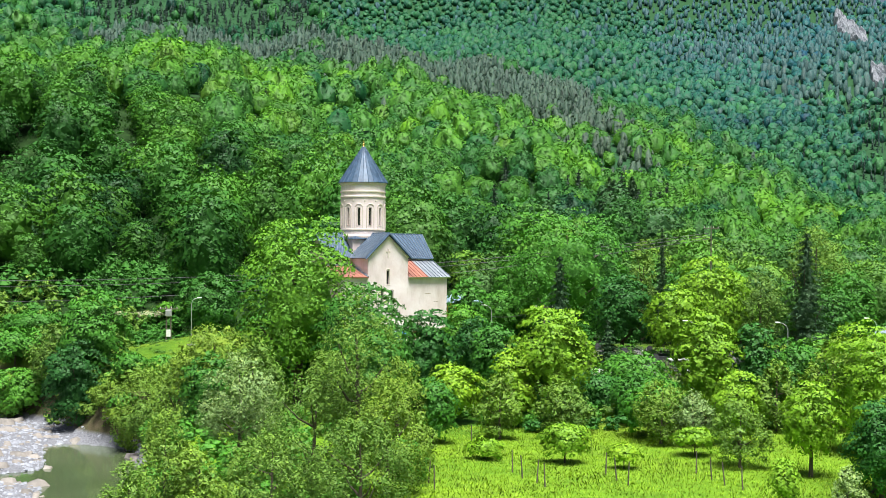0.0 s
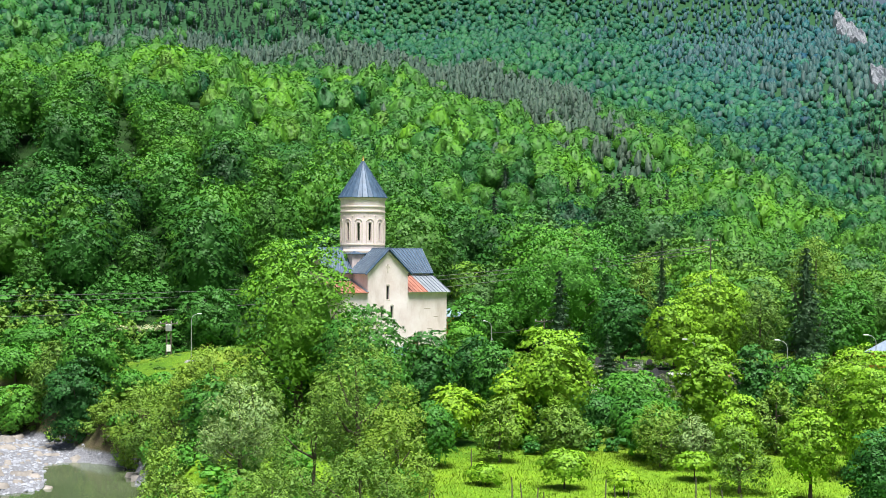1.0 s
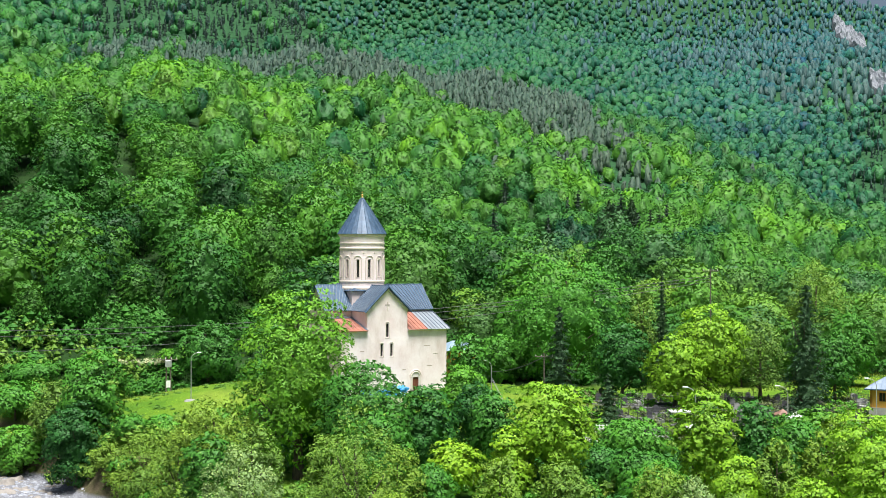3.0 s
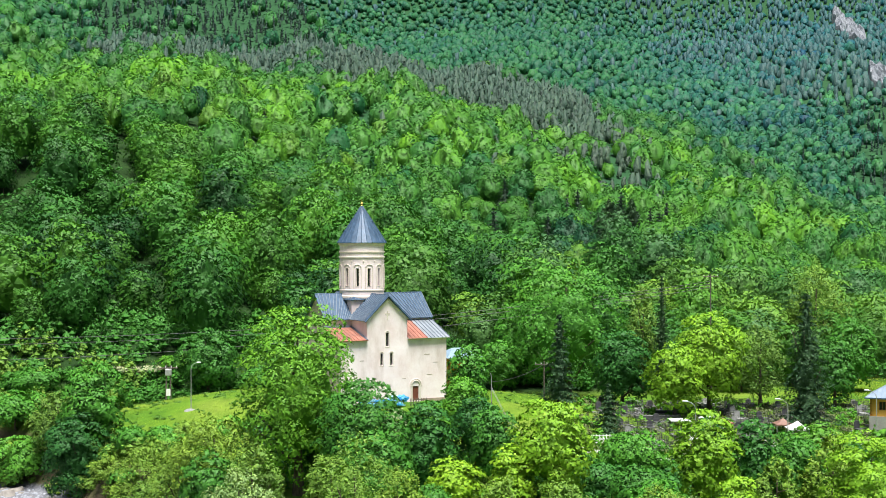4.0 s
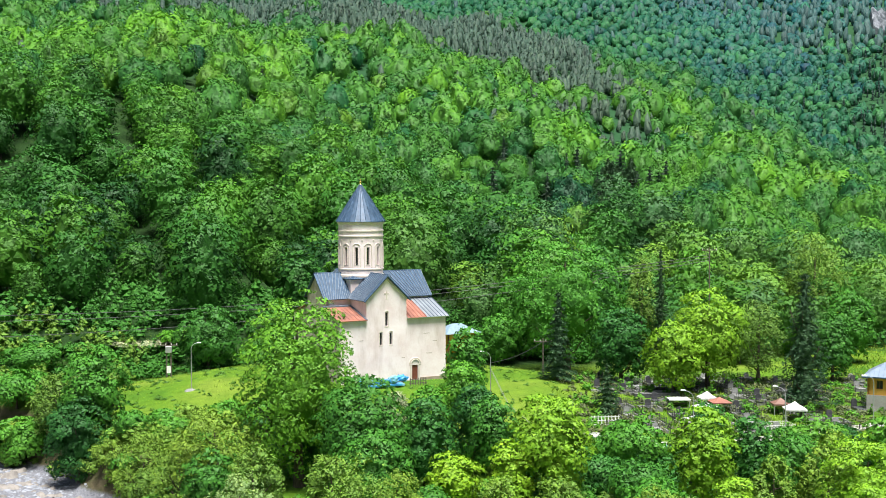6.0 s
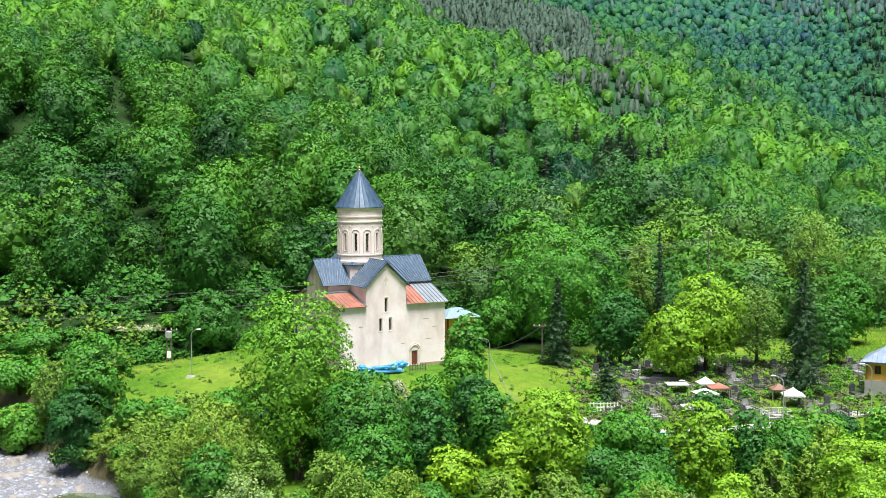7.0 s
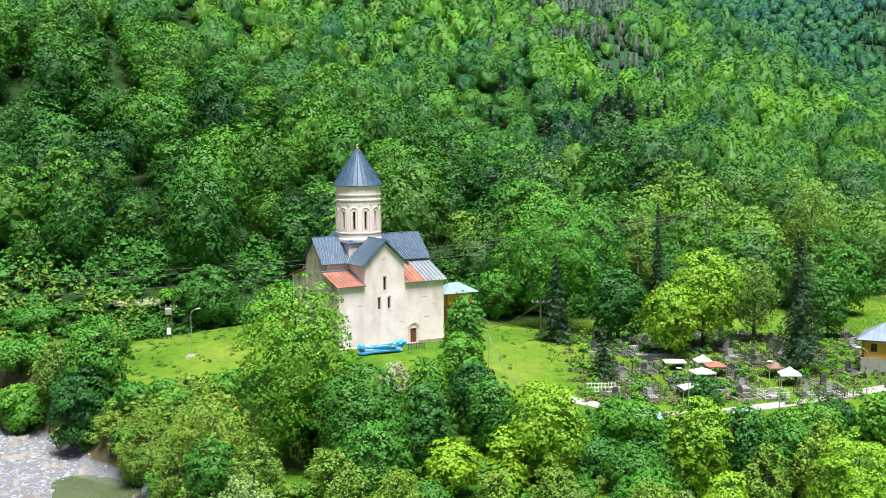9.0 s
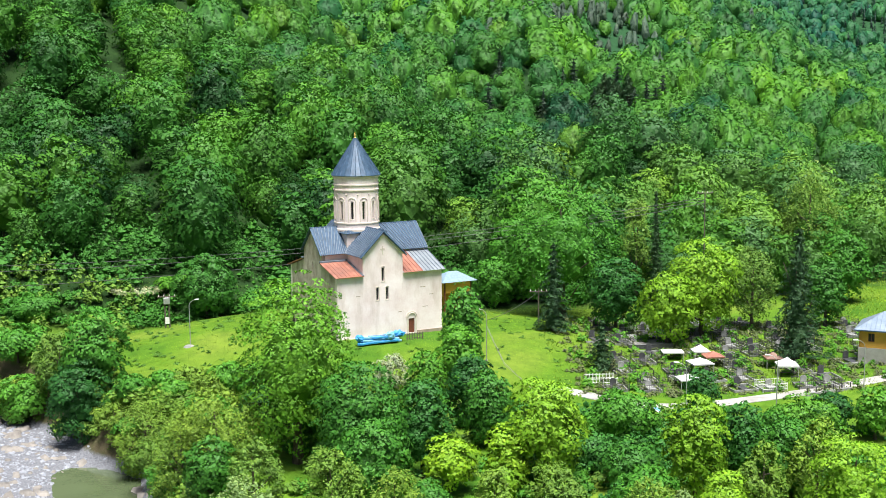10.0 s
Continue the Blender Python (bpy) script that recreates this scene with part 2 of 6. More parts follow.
def ground(x, y):
    """Height of the ground."""
    x, y = np.asarray(x, float), np.asarray(y, float)
    flat = -3.4 + 0.25 * np.sin(x * 0.11 + 1) * np.cos(y * 0.09)
    d = np.hypot((x + 11) / 36, (y - 174) / 24)
    flat = flat + 3.1 * smooth(1.25, 0.5, d)
    # river bed below the terrace
    edge = np.interp(y, BANK_Y, BANK_X)
    bed = -10.15 - 0.35 * np.sin(x * 0.35 + y * 0.2) * 0.3 + 0.012 * np.abs(x - edge)
    run = np.interp(y, (100, 118, 124, 131, 140), (-33, -36, -38, -34, -33))
    pool = np.exp(-((x + 35.5 - (128 - y) * 0.3) / 6.5) ** 2) * smooth(146, 138, y) + np.exp(-((y - 121.5 - (x + 40) * 0.35) / 2.6) ** 2) * smooth(-30, -38, x)
    bed = bed - 1.5 * np.clip(pool, 0, 1)
    low = smooth(3.4, -3.4, x - edge + 1.2 * np.sin(y * 0.4))
    flat = flat * (1 - low) + bed * low
    # hillside
    X, Y = np.maximum(x, -132) / 100, y / 100
    h1 = -22.2 - 16.4 * X + 7.6 * Y - 6.2 * X * X + 1.12 * Y * Y + np.maximum(-132 - x, 0) * 0.05
    h1 = h1 - 14 * np.maximum(Y - 9.4 - 3 * np.maximum(-0.6 - x / 100, 0), 0) ** 2 + (4.5 * np.sin(x * 0.045 + y * 0.012) + 3.0 * np.sin(x * 0.083 - y * 0.028 + 1)) * smooth(230, 340, y)
    h1 = h1 - 40 * smooth(205, 150, y) + 20 * smooth(-35, -100, x) * smooth(265, 320, y) * smooth(900, 480, y)
    h1 = h1 + 10 * smooth(70, 120, x) * smooth(360, 430, y) * smooth(700, 520, y)
    h2 = -237 + 0.0074 * x + 0.285 * y + 6 * np.maximum(Y - 22, 0) ** 2 + 14 * np.sin(x * 0.011 - y * 0.003) * smooth(1000, 1500, y)
    h2 = np.minimum(h2, 493 - 0.45 * (x - 860))
    k = 2.2
    return k * np.log(np.exp(np.clip(flat / k, -60, 300)) + np.exp(np.clip(h1 / k, -60, 300)) + np.exp(np.clip(h2 / k, -60, 300)))


def gz(x, y):
    return float(ground(x, y))


def mesh_of(name, verts, faces, material, tints=None, normals=None):
    """A mesh from arrays of corners and faces; normals: soft shading of leaf masses."""
    k = np.asarray(faces).shape[1]
    me = bpy.data.meshes.new(name)
    me.vertices.add(len(verts))
    me.vertices.foreach_set("co", np.asarray(verts, np.float32).ravel())
    n = len(faces)
    me.loops.add(n * k)
    me.loops.foreach_set("vertex_index", np.asarray(faces, np.int32).ravel())
    me.polygons.add(n)
    me.polygons.foreach_set("loop_start", np.arange(0, n * k, k, dtype=np.int32))
    me.materials.append(material)
    if tints is not None:
        a = me.attributes.new("tint", "FLOAT_COLOR", "FACE")
        a.data.foreach_set("color", np.asarray(tints, np.float32).ravel())
    me.update()
    if normals is not None:
        me.normals_split_custom_set_from_vertices(np.asarray(normals, np.float32))
    return me


def steps(*runs):
    out = []
    for a, b, s in runs:
        out += list(np.arange(a, b, s))
    return np.array(out + [runs[-1][1]])


gx = steps((-2600, -600, 200), (-600, -200, 25), (-200, -80, 8), (-80, 80, 1.6), (80, 240, 8), (240, 1200, 24), (1200, 3000, 150))
gy = steps((-1500, -200, 130), (-200, 40, 20), (40, 200, 1.6), (200, 460, 6), (460, 1100, 16), (1100, 2700, 30), (2700, 4600, 190))
GX, GY = np.meshgrid(gx, gy)
gi = np.arange(GX.size).reshape(GX.shape)
quads = np.stack([gi[:-1, :-1], gi[:-1, 1:], gi[1:, 1:], gi[1:, :-1]], -1).reshape(-1, 4)


def ground_material():
    """Grass on the terrace, fallen leaves with shade in their colour under the woods, gravel in the river bed."""
    m, t, b, _ = nodes_of("ground_cover")
    geo = t.nodes.new("ShaderNodeNewGeometry")
    sep = t.nodes.new("ShaderNodeSeparateXYZ")
    link(t, geo.outputs["Position"], sep.inputs[0])

    def step(sock, a, b_):
        n = t.nodes.new("ShaderNodeMapRange")
        n.inputs["From Min"].default_value, n.inputs["From Max"].default_value = a, b_
        link(t, sock, n.inputs["Value"])
        return n.outputs[0]
    east = t.nodes.new("ShaderNodeMath")
    east.operation = "MAXIMUM"
    east.inputs[1].default_value = -8.0
    link(t, sep.outputs["X"], east.inputs[0])
    shift = t.nodes.new("ShaderNodeMath")
    shift.operation = "MULTIPLY_ADD"
    shift.inputs[1].default_value = -0.42
    link(t, east.outputs[0], shift.inputs[0])
    link(t, sep.outputs["Y"], shift.inputs[2])
    edge = shift.outputs[0]
    n1, n2, n3 = noise_node(t, 0.05, 5), noise_node(t, 0.6, 5, 0.7), noise_node(t, 5.0, 3)
    meadow = ramp(t, n1, [(0.3, (0.09, 0.22, 0.015)), (0.55, (0.16, 0.29, 0.018)), (0.75, (0.23, 0.33, 0.025))])
    grass = ramp(t, n1, [(0.3, (0.045, 0.135, 0.012)), (0.5, (0.10, 0.20, 0.016)), (0.7, (0.17, 0.24, 0.035))])
    grass = mix(t, "MIX", step(sep.outputs["Y"], 112, 100), grass, meadow)
    grass = mix(t, "OVERLAY", 0.85, grass, ramp(t, n2, [(0.25, (0.25, 0.3, 0.25)), (0.7, (0.62, 0.6, 0.5))]))
    # Fallen leaves, darkened so that gaps between the crowns read as shade.
    shaded_litter = ramp(t, n2, [(0.3, (0.010, 0.030, 0.008)), (0.7, (0.025, 0.062, 0.013))])
    gravel = ramp(t, n3, [(0.25, (0.09, 0.095, 0.11)), (0.7, (0.24, 0.245, 0.27))])
    earth = ramp(t, n2, [(0.3, (0.05, 0.06, 0.02)), (0.7, (0.14, 0.11, 0.07))])
    col = mix(t, "MIX", step(edge, 186, 196), grass, shaded_litter)
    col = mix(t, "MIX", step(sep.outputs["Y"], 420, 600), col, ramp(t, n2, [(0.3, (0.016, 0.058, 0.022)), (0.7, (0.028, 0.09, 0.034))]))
    col = mix(t, "MIX", step(sep.outputs["Z"], -4.2, -5.2), col, earth)
    col = mix(t, "MIX", step(sep.outputs["Z"], -9.3, -9.7), col, gravel)
    link(t, col, b.inputs["Base Color"])
    b.inputs["Roughness"].default_value = 0.95
    b.inputs["Specular IOR Level"].default_value = 0.15
    bump(t, b, n3, 0.6, 0.15)
    return m


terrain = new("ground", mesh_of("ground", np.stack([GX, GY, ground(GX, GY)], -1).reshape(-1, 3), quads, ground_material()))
terrain.data.shade_smooth()
tagged(terrain, "green valley floor, wooded hillsides and grey river gravel", "ground", kind="structure")

# river water
bm = bmesh.new()
wx, wy = np.linspace(-120, -14, 60), np.linspace(20, 142, 60)
wv = [[bm.verts.new((x, y, -10.72)) for x in wx] for y in wy]
for j in range(59):
    for i in range(59):
        bm.faces.new((wv[j][i], wv[j][i + 1], wv[j + 1][i + 1], wv[j + 1][i]))
WATER, wt, wb, _ = nodes_of("river_water")
wcol = ramp(wt, noise_node(wt, 0.08, 3), [(0.3, (0.060, 0.085, 0.040)), (0.7, (0.105, 0.135, 0.070))])
link(wt, wcol, wb.inputs["Base Color"])
wb.inputs["Roughness"].default_value = 0.08
bump(wt, wb, noise_node(wt, 1.2, 3, stretch=(1, 2, 1)), 0.15, 0.05)
tagged(part("water", bm, WATER, None, "still green-grey river water beside a gravel bar"), category="water", kind="structure")

# ---- church ----
TURN = 29.0
church = thing("church", pose(-11.3, 172.8, -0.3, 0, 0, TURN),
               "cream-plastered cross-dome church with grey metal roofs and round drum", "church")
W, E, S, N, A = -6.7, 8.9, -7.9, 7.9, 2.95     # outer walls of the body, half width of the arms
EAVE, TOP, APEX = 8.45, 11.2, 14.1              # aisle eaves, arm eaves, gable apex
LEAN = 10.5                                     # where the aisle roofs meet the arms


def facade(name, s0, s1, put, holes, gable_at=0.0, label=""):
    """A front with a gabled bay, pierced by narrow openings."""
    bm = bmesh.new()
    ss = [s0, s1, gable_at - A, gable_at + A] + [v for h in holes for v in (h[0], h[1])]
    zs = [-1.4, EAVE - 0.05, TOP] + [v for h in holes for v in (h[2], h[3])]

    def filled(s, z):
        if any(a < s < b and c < z < d for a, b, c, d in holes):
            return False
        return z < EAVE - 0.05 or abs(s - gable_at) < A
    pierced(bm, ss, zs, filled, put, 0.55)
    tri = [bm.verts.new(put(s, z, d)) for d in (0, 0.55) for s, z in ((gable_at - A, TOP), (gable_at + A, TOP), (gable_at, APEX - 0.15))]
    bm.faces.new(tri[:3])
    bm.faces.new(tri[:2:-1])
    for a, b in ((0, 1), (1, 2), (2, 0)):
        bm.faces.new((tri[b], tri[a], tri[a + 3], tri[b + 3]))
    return part(name, bm, PLASTER, church, label)


WINDOWS = [(-0.20, 0.20, 7.4, 9.2), (-1.02, -0.66, 4.9, 6.5), (0.42, 0.78, 4.9, 6.5)]
DOOR = (3.75, 4.65, 0.0, 1.95)
south = facade("south_wall", W, E, lambda s, z, d: (s, S + d, z), WINDOWS + [DOOR])
north = facade("north_wall", -E, -W, lambda s, z, d: (-s, N - d, z), WINDOWS[:1])


def end_wall(name, at, inward, holes, material, label=""):
    bm = bmesh.new()
    ss = [S + 0.56, N - 0.56, -A, A] + [v for h in holes for v in (h[0], h[1])]
    zs = [-1.4, EAVE - 0.05, TOP] + [v for h in holes for v in (h[2], h[3])]

    def put(s, z, d):
        return (at + inward * d, s, z)

    def filled(s, z):
        if any(a < s < b and c < z < d for a, b, c, d in holes):
            return False
        return z < EAVE - 0.05 or abs(s) < A
    pierced(bm, ss, zs, filled, put, 0.55)
    tri = [bm.verts.new(put(s, z, d)) for d in (0, 0.55) for s, z in ((-A, TOP), (A, TOP), (0, APEX - 0.15))]
    bm.faces.new(tri[:3])
    bm.faces.new(tri[:2:-1])
    for a, b in ((0, 1), (1, 2), (2, 0)):
        bm.faces.new((tri[b], tri[a], tri[a + 3], tri[b + 3]))
    for s0, s1, n0 in ((-A, S + 0.56, -1), (A, N - 0.56, 1)):    # slope of the aisle roof against the end wall
        q = [bm.verts.new(put(s, z, d)) for d in (0, 0.55) for s, z in ((s0, EAVE - 0.05), (s1, EAVE - 0.05), (s0, LEAN - (0.85 if inward > 0 else 0.1)))]
        bm.faces.new(q[:3])
        bm.faces.new(q[:2:-1])
        bm.faces.new((q[1], q[2], q[5], q[4]))
    bmesh.ops.recalc_face_normals(bm, faces=bm.faces[:])
    return part(name, bm, material, church, label)


west = end_wall("west_wall", W, 1, [(-0.2, 0.2, 7.6, 9.6)], WEST_STONE, "weathered stone end wall with remains of plaster")
east = end_wall("east_wall", E, -1, [(-0.2, 0.2, 4.5, 7.5)], PLASTER)
for name, s in (("south_clerestory", -1), ("north_clerestory", 1)):     # arm walls above the aisles
    for x0, x1 in ((W + 0.56, -A), (A, E - 0.56)):
        bm = bmesh.new()
        box(bm, x0, min(s * A, s * (A - 0.5)), EAVE - 0.3, x1, max(s * A, s * (A - 0.5)), TOP)
        part(name, bm, PLASTER, church)
for name, s in (("west_clerestory", -1), ("east_clerestory", 1)):
    for y0, y1 in ((S + 0.56, -A), (A, N - 0.56)):
        bm = bmesh.new()
        box(bm, min(s * A, s * (A - 0.5)), y0, EAVE - 0.3, max(s * A, s * (A - 0.5)), y1, TOP)
        part(name, bm, PLASTER, church)

# windows and door of the south front
for x0, x1, z0, z1 in WINDOWS:
    win = part("window", soft_box(x0 - 0.12, S - 0.03, z0 - 0.14, x1 + 0.12, S - 0.002, z0 - 0.02, 0.01), TRIM, church)
    bm = bmesh.new()
    box(bm, x0, S + 0.30, z0, x1, S + 0.33, z1)
    part("pane", bm, GLASS_DARK, win)
    for a, b in ((x0 - 0.10, x0 - 0.01), (x1 + 0.01, x1 + 0.10)):
        part("jamb", soft_box(a, S - 0.035, z0, b, S - 0.002, z1, 0.01), TRIM, win)
    bm = bmesh.new()
    cx, r = (x0 + x1) / 2, (x1 - x0) / 2 + 0.07
    tube(bm, [(cx + r * math.cos(a), S - 0.02, z1 + 0.9 * r * math.sin(a)) for a in np.linspace(0, math.pi, 9)], 0.05, 6)
    part("arch", bm, TRIM, win)
    bm = bmesh.new()
    for k in range(1, 6):
        z = z0 + (z1 - z0) * k / 6
        tube(bm, [(x0, S + 0.2, z), (x1, S + 0.2, z)], 0.012, 4)
    tube(bm, [(cx, S + 0.2, z0), (cx, S + 0.2, z1)], 0.012, 4)
    part("grille", bm, IRON, win)
x0, x1, z0, z1 = DOOR
door = part("door", soft_box(x0 + 0.01, S + 0.15, z0, x1 - 0.01, S + 0.21, z1 - 0.01), DOOR_WOOD, church, "red-brown wooden side door")
for k in range(4):
    xa = x0 + 0.03 + k * (x1 - x0 - 0.06) / 4
    part("board", soft_box(xa + 0.01, S + 0.12, z0 + 0.03, xa + (x1 - x0 - 0.06) / 4 - 0.01, S + 0.15, z1 - 0.04, 0.006), DOOR_WOOD, door)
part("door_handle", soft_box(x1 - 0.16, S + 0.07, 0.95, x1 - 0.12, S + 0.118, 1.1, 0.008), IRON, door)
for a, b in ((x0 - 0.30, x0 - 0.02), (x1 + 0.02, x1 + 0.30)):
    part("door_jamb", soft_box(a, S - 0.07, -0.2, b, S - 0.003, z1 + 0.05, 0.015), TRIM, church)
for r, t in ((0.62, 0.10), (0.84, 0.07)):
    bm = bmesh.new()
    cx = (x0 + x1) / 2
    tube(bm, [(cx + r * math.cos(a), S - 0.03, z1 + 0.12 + r * math.sin(a)) for a in np.linspace(-0.05, math.pi + 0.05, 17)], t, 8)
    part("door_arch", bm, TRIM, church)
for w0, w1, h0, h1 in ((-0.09, 0.09, 10.9, 12.1), (-0.32, 0.32, 11.6, 11.78)):
    part("relief_cross", soft_box(w0, S - 0.05, h0, w1, S - 0.003, h1, 0.012), TRIM, church)
# shallow ledges and old scars in the plaster
for px, pz, w in ((5.5, 6.1, 0.9), (6.9, 5.0, 0.7), (5.9, 3.4, 0.8), (-4.0, 5.6, 0.6), (2.2, 3.0, 0.5)):
    part("plaster_scar", soft_box(px, S - 0.02, pz, px + w, S - 0.001, pz + 0.07, 0.006), STONE, church)
part("plinth", soft_box(W - 0.12, S - 0.12, -1.4, 3.4, S - 0.004, 0.05, 0.02), PLASTER, church)
part("plinth", soft_box(5.0, S - 0.12, -1.4, E + 0.12, S - 0.004, 0.25, 0.02), STONE, church)


def cornice(x0, y0, x1, y1, z):
    part("cornice", soft_box(min(x0, x1), min(y0, y1), z, max(x0, x1), max(y0, y1), z + 0.16, 0.04), TRIM, church)


cornice(W - 0.15, S - 0.18, -A - 0.02, S - 0.003, EAVE - 0.26)
cornice(A + 0.02, S - 0.18, E + 0.15, S - 0.003, EAVE - 0.26)
cornice(W - 0.1, -A - 0.16, -A, -A - 0.003, TOP - 0.22)
cornice(A, -A - 0.16, E + 0.1, -A - 0.003, TOP - 0.22)


def slope(name, a, b, c, d, mats, width=0.55, rib=0.09, thick=0.07):
    """A metal roof slope: a-b the eave, d-c the top edge. Standing-seam panels run from eave to top."""
    a, b, c, d = (Vector(v) for v in (a, b, c, d))
    n = (b - a).cross(d - a).normalized()
    if n.z < 0:
        n = -n
    bm = bmesh.new()
    lo, hi = [a, b, c, d], [v + n * thick for v in (a, b, c, d)]
    vs = [bm.verts.new(v) for v in lo + hi]
    for f in ((0, 3, 2, 1), (4, 5, 6, 7), (0, 1, 5, 4), (1, 2, 6, 5), (2, 3, 7, 6), (3, 0, 4, 7)):
        bm.faces.new([vs[i] for i in f])
    bmesh.ops.recalc_face_normals(bm, faces=bm.faces[:])
    base = part(name, bm, mats(0.5), church)
    long = max((b - a).length, (c - d).length)
    count = max(2, round(long / width))
    for k in range(count):
        f0, f1 = k / count, (k + 1) / count
        g = 0.014 / long
        bm = bmesh.new()
        jit = random.uniform(0, 0.006)
        p = [a.lerp(b, f0 + g), a.lerp(b, f1 - g), d.lerp(c, f1 - g), d.lerp(c, f0 + g)]
        p = [v + n * (thick + 0.004 + jit) for v in p]
        u = (b - a).normalized() * 0.06
        q = p
        v4 = [bm.verts.new(v) for v in q]
        t4 = [bm.verts.new(v + n * 0.012) for v in q]
        bm.faces.new(t4)
        for i in range(4):
            j = (i + 1) % 4
            bm.faces.new((v4[i], v4[j], t4[j], t4[i]))
        r4 = [bm.verts.new(v) for v in (q[1] - u + n * 0.012, q[1] + n * 0.012, q[2] + n * 0.012, q[2] - u + n * 0.012)]
        s4 = [bm.verts.new(v.co + n * rib) for v in r4]
        bm.faces.new(s4)
        for i in range(4):
            j = (i + 1) % 4
            bm.faces.new((r4[i], r4[j], s4[j], s4[i]))
        bmesh.ops.recalc_face_normals(bm, faces=bm.faces[:])
        bm.faces.ensure_lookup_table()
        for fc in bm.faces[5:]:
            fc.material_index = 1
        panel = part("roof_panel", bm, mats((f0 + f1) / 2), base)
        panel.data.materials.append(SEAM if mats((f0 + f1) / 2) is not ROOF_RED else ROOF_RED)
    return base


def grey(f):
    return ROOF


# arms: ridge height APEX, eaves at TOP, overhanging a little; they meet round the drum
O, G = 0.45, 0.35
zo = TOP - O * (APEX - TOP) / A
AE = A + O
for s, nm in ((-1, "south"), (1, "north")):
    slope("west_arm_roof", (W - G, s * AE, zo), (-AE, s * AE, zo), (0, 0, APEX), (W - G, 0, APEX), grey)
    slope("east_arm_roof", (AE, s * AE, zo), (E + G, s * AE, zo), (E + G, 0, APEX), (0, 0, APEX), grey)
for s in (-1, 1):
    slope("south_arm_roof", (s * AE, S - G, zo), (s * AE, -AE, zo), (0, 0, APEX), (0, S - G, APEX), grey)
    slope("north_arm_roof", (s * AE, AE, zo), (s * AE, N + G, zo), (0, N + G, APEX), (0, 0, APEX), grey)
for pts in (((W - G, 0, APEX + 0.1), (0, 0, APEX + 0.1)), ((0, 0, APEX + 0.1), (E + G, 0, APEX + 0.1)), ((0, S - G, APEX + 0.1), (0, N + G, APEX + 0.1))):
    bm = bmesh.new()
    tube(bm, pts, 0.09, 6)
    part("ridge_cap", bm, ROOF, church)
# barge boards on the south gable
for s in (-1, 1):
    bm = bmesh.new()
    tube(bm, [(s * AE, S - G - 0.01, zo - 0.05), (0, S - G - 0.01, APEX - 0.05)], 0.11, 6)
    part("barge_board", bm, ROOF, church)
    bm = bmesh.new()
    tube(bm, [(s * (A + 0.1), S - 0.08, TOP - 0.25), (0, S - 0.08, APEX - 0.42)], 0.13, 6)
    part("raking_cornice", bm, TRIM, church)


def patched(f):
    return ROOF_RED if f < 0.42 else ROOF_NEW


def red(f):
    return ROOF_RED


ze = EAVE - 0.45 * (LEAN - EAVE) / (N - A)
for s in (-1, 1):
    slope("west_aisle_roof", (W - G, s * (N + 0.45), ze), (-A - 0.03, s * (N + 0.45), ze), (-A - 0.03, s * (A + 0.01), LEAN - 0.75), (W - G, s * (A + 0.01), LEAN - 0.75), red, rib=0.04)
    part("flashing", soft_box(W - G, min(s * A, s * (A + 0.35)), LEAN - 0.78, -A - 0.04, max(s * A, s * (A + 0.35)), LEAN - 0.5, 0.05), SEAM, church)
    bm = bmesh.new()
    tube(bm, [(-A - 0.12, s * (N + 0.4), ze + 0.1), (-A - 0.12, s * (A + 0.1), LEAN - 0.62)], 0.13, 6)
    part("flashing", bm, SEAM, church)
    slope("east_aisle_roof", (A + 0.03, s * (N + 0.45), ze), (E + G, s * (N + 0.45), ze), (E + G, s * (A + 0.01), LEAN), (A + 0.03, s * (A + 0.01), LEAN), patched)

# drum on a square base
part("drum_base", soft_box(-2.85, -2.85, 10.5, 2.85, 2.85, 13.45, 0.05), PLASTER, church)
slope("base_roof", (-3.15, -3.15, 13.35), (3.15, -3.15, 13.35), (2.2, -2.2, 13.75), (-2.2, -2.2, 13.75), grey, 0.7)
slope("base_roof", (-3.15, 3.15, 13.35), (-3.15, -3.15, 13.35), (-2.2, -2.2, 13.75), (-2.2, 2.2, 13.75), grey, 0.7)
R = 3.05
PHASE = radians(-96.2)
bm = bmesh.new()
half = 0.18 / R
ang = [PHASE + k * math.tau / 12 + d for k in range(12) for d in (-0.5 * math.tau / 12, -0.16, -half, half, 0.16)] + [PHASE + 11.5 * math.tau / 12]
Z0, Z1 = 15.25, 17.6


def slot(s, z):
    rel = (s - PHASE + math.pi / 12) % (math.pi / 6) - math.pi / 12
    return not (abs(rel) < half and Z0 < z < Z1)


pierced(bm, ang, [13.5, 14.3, Z0, Z1, 19.0, 21.1], slot, lambda s, z, d: ((R - d) * math.cos(s), (R - d) * math.sin(s), z), 0.4)
drum = part("drum", bm, PLASTER, church)
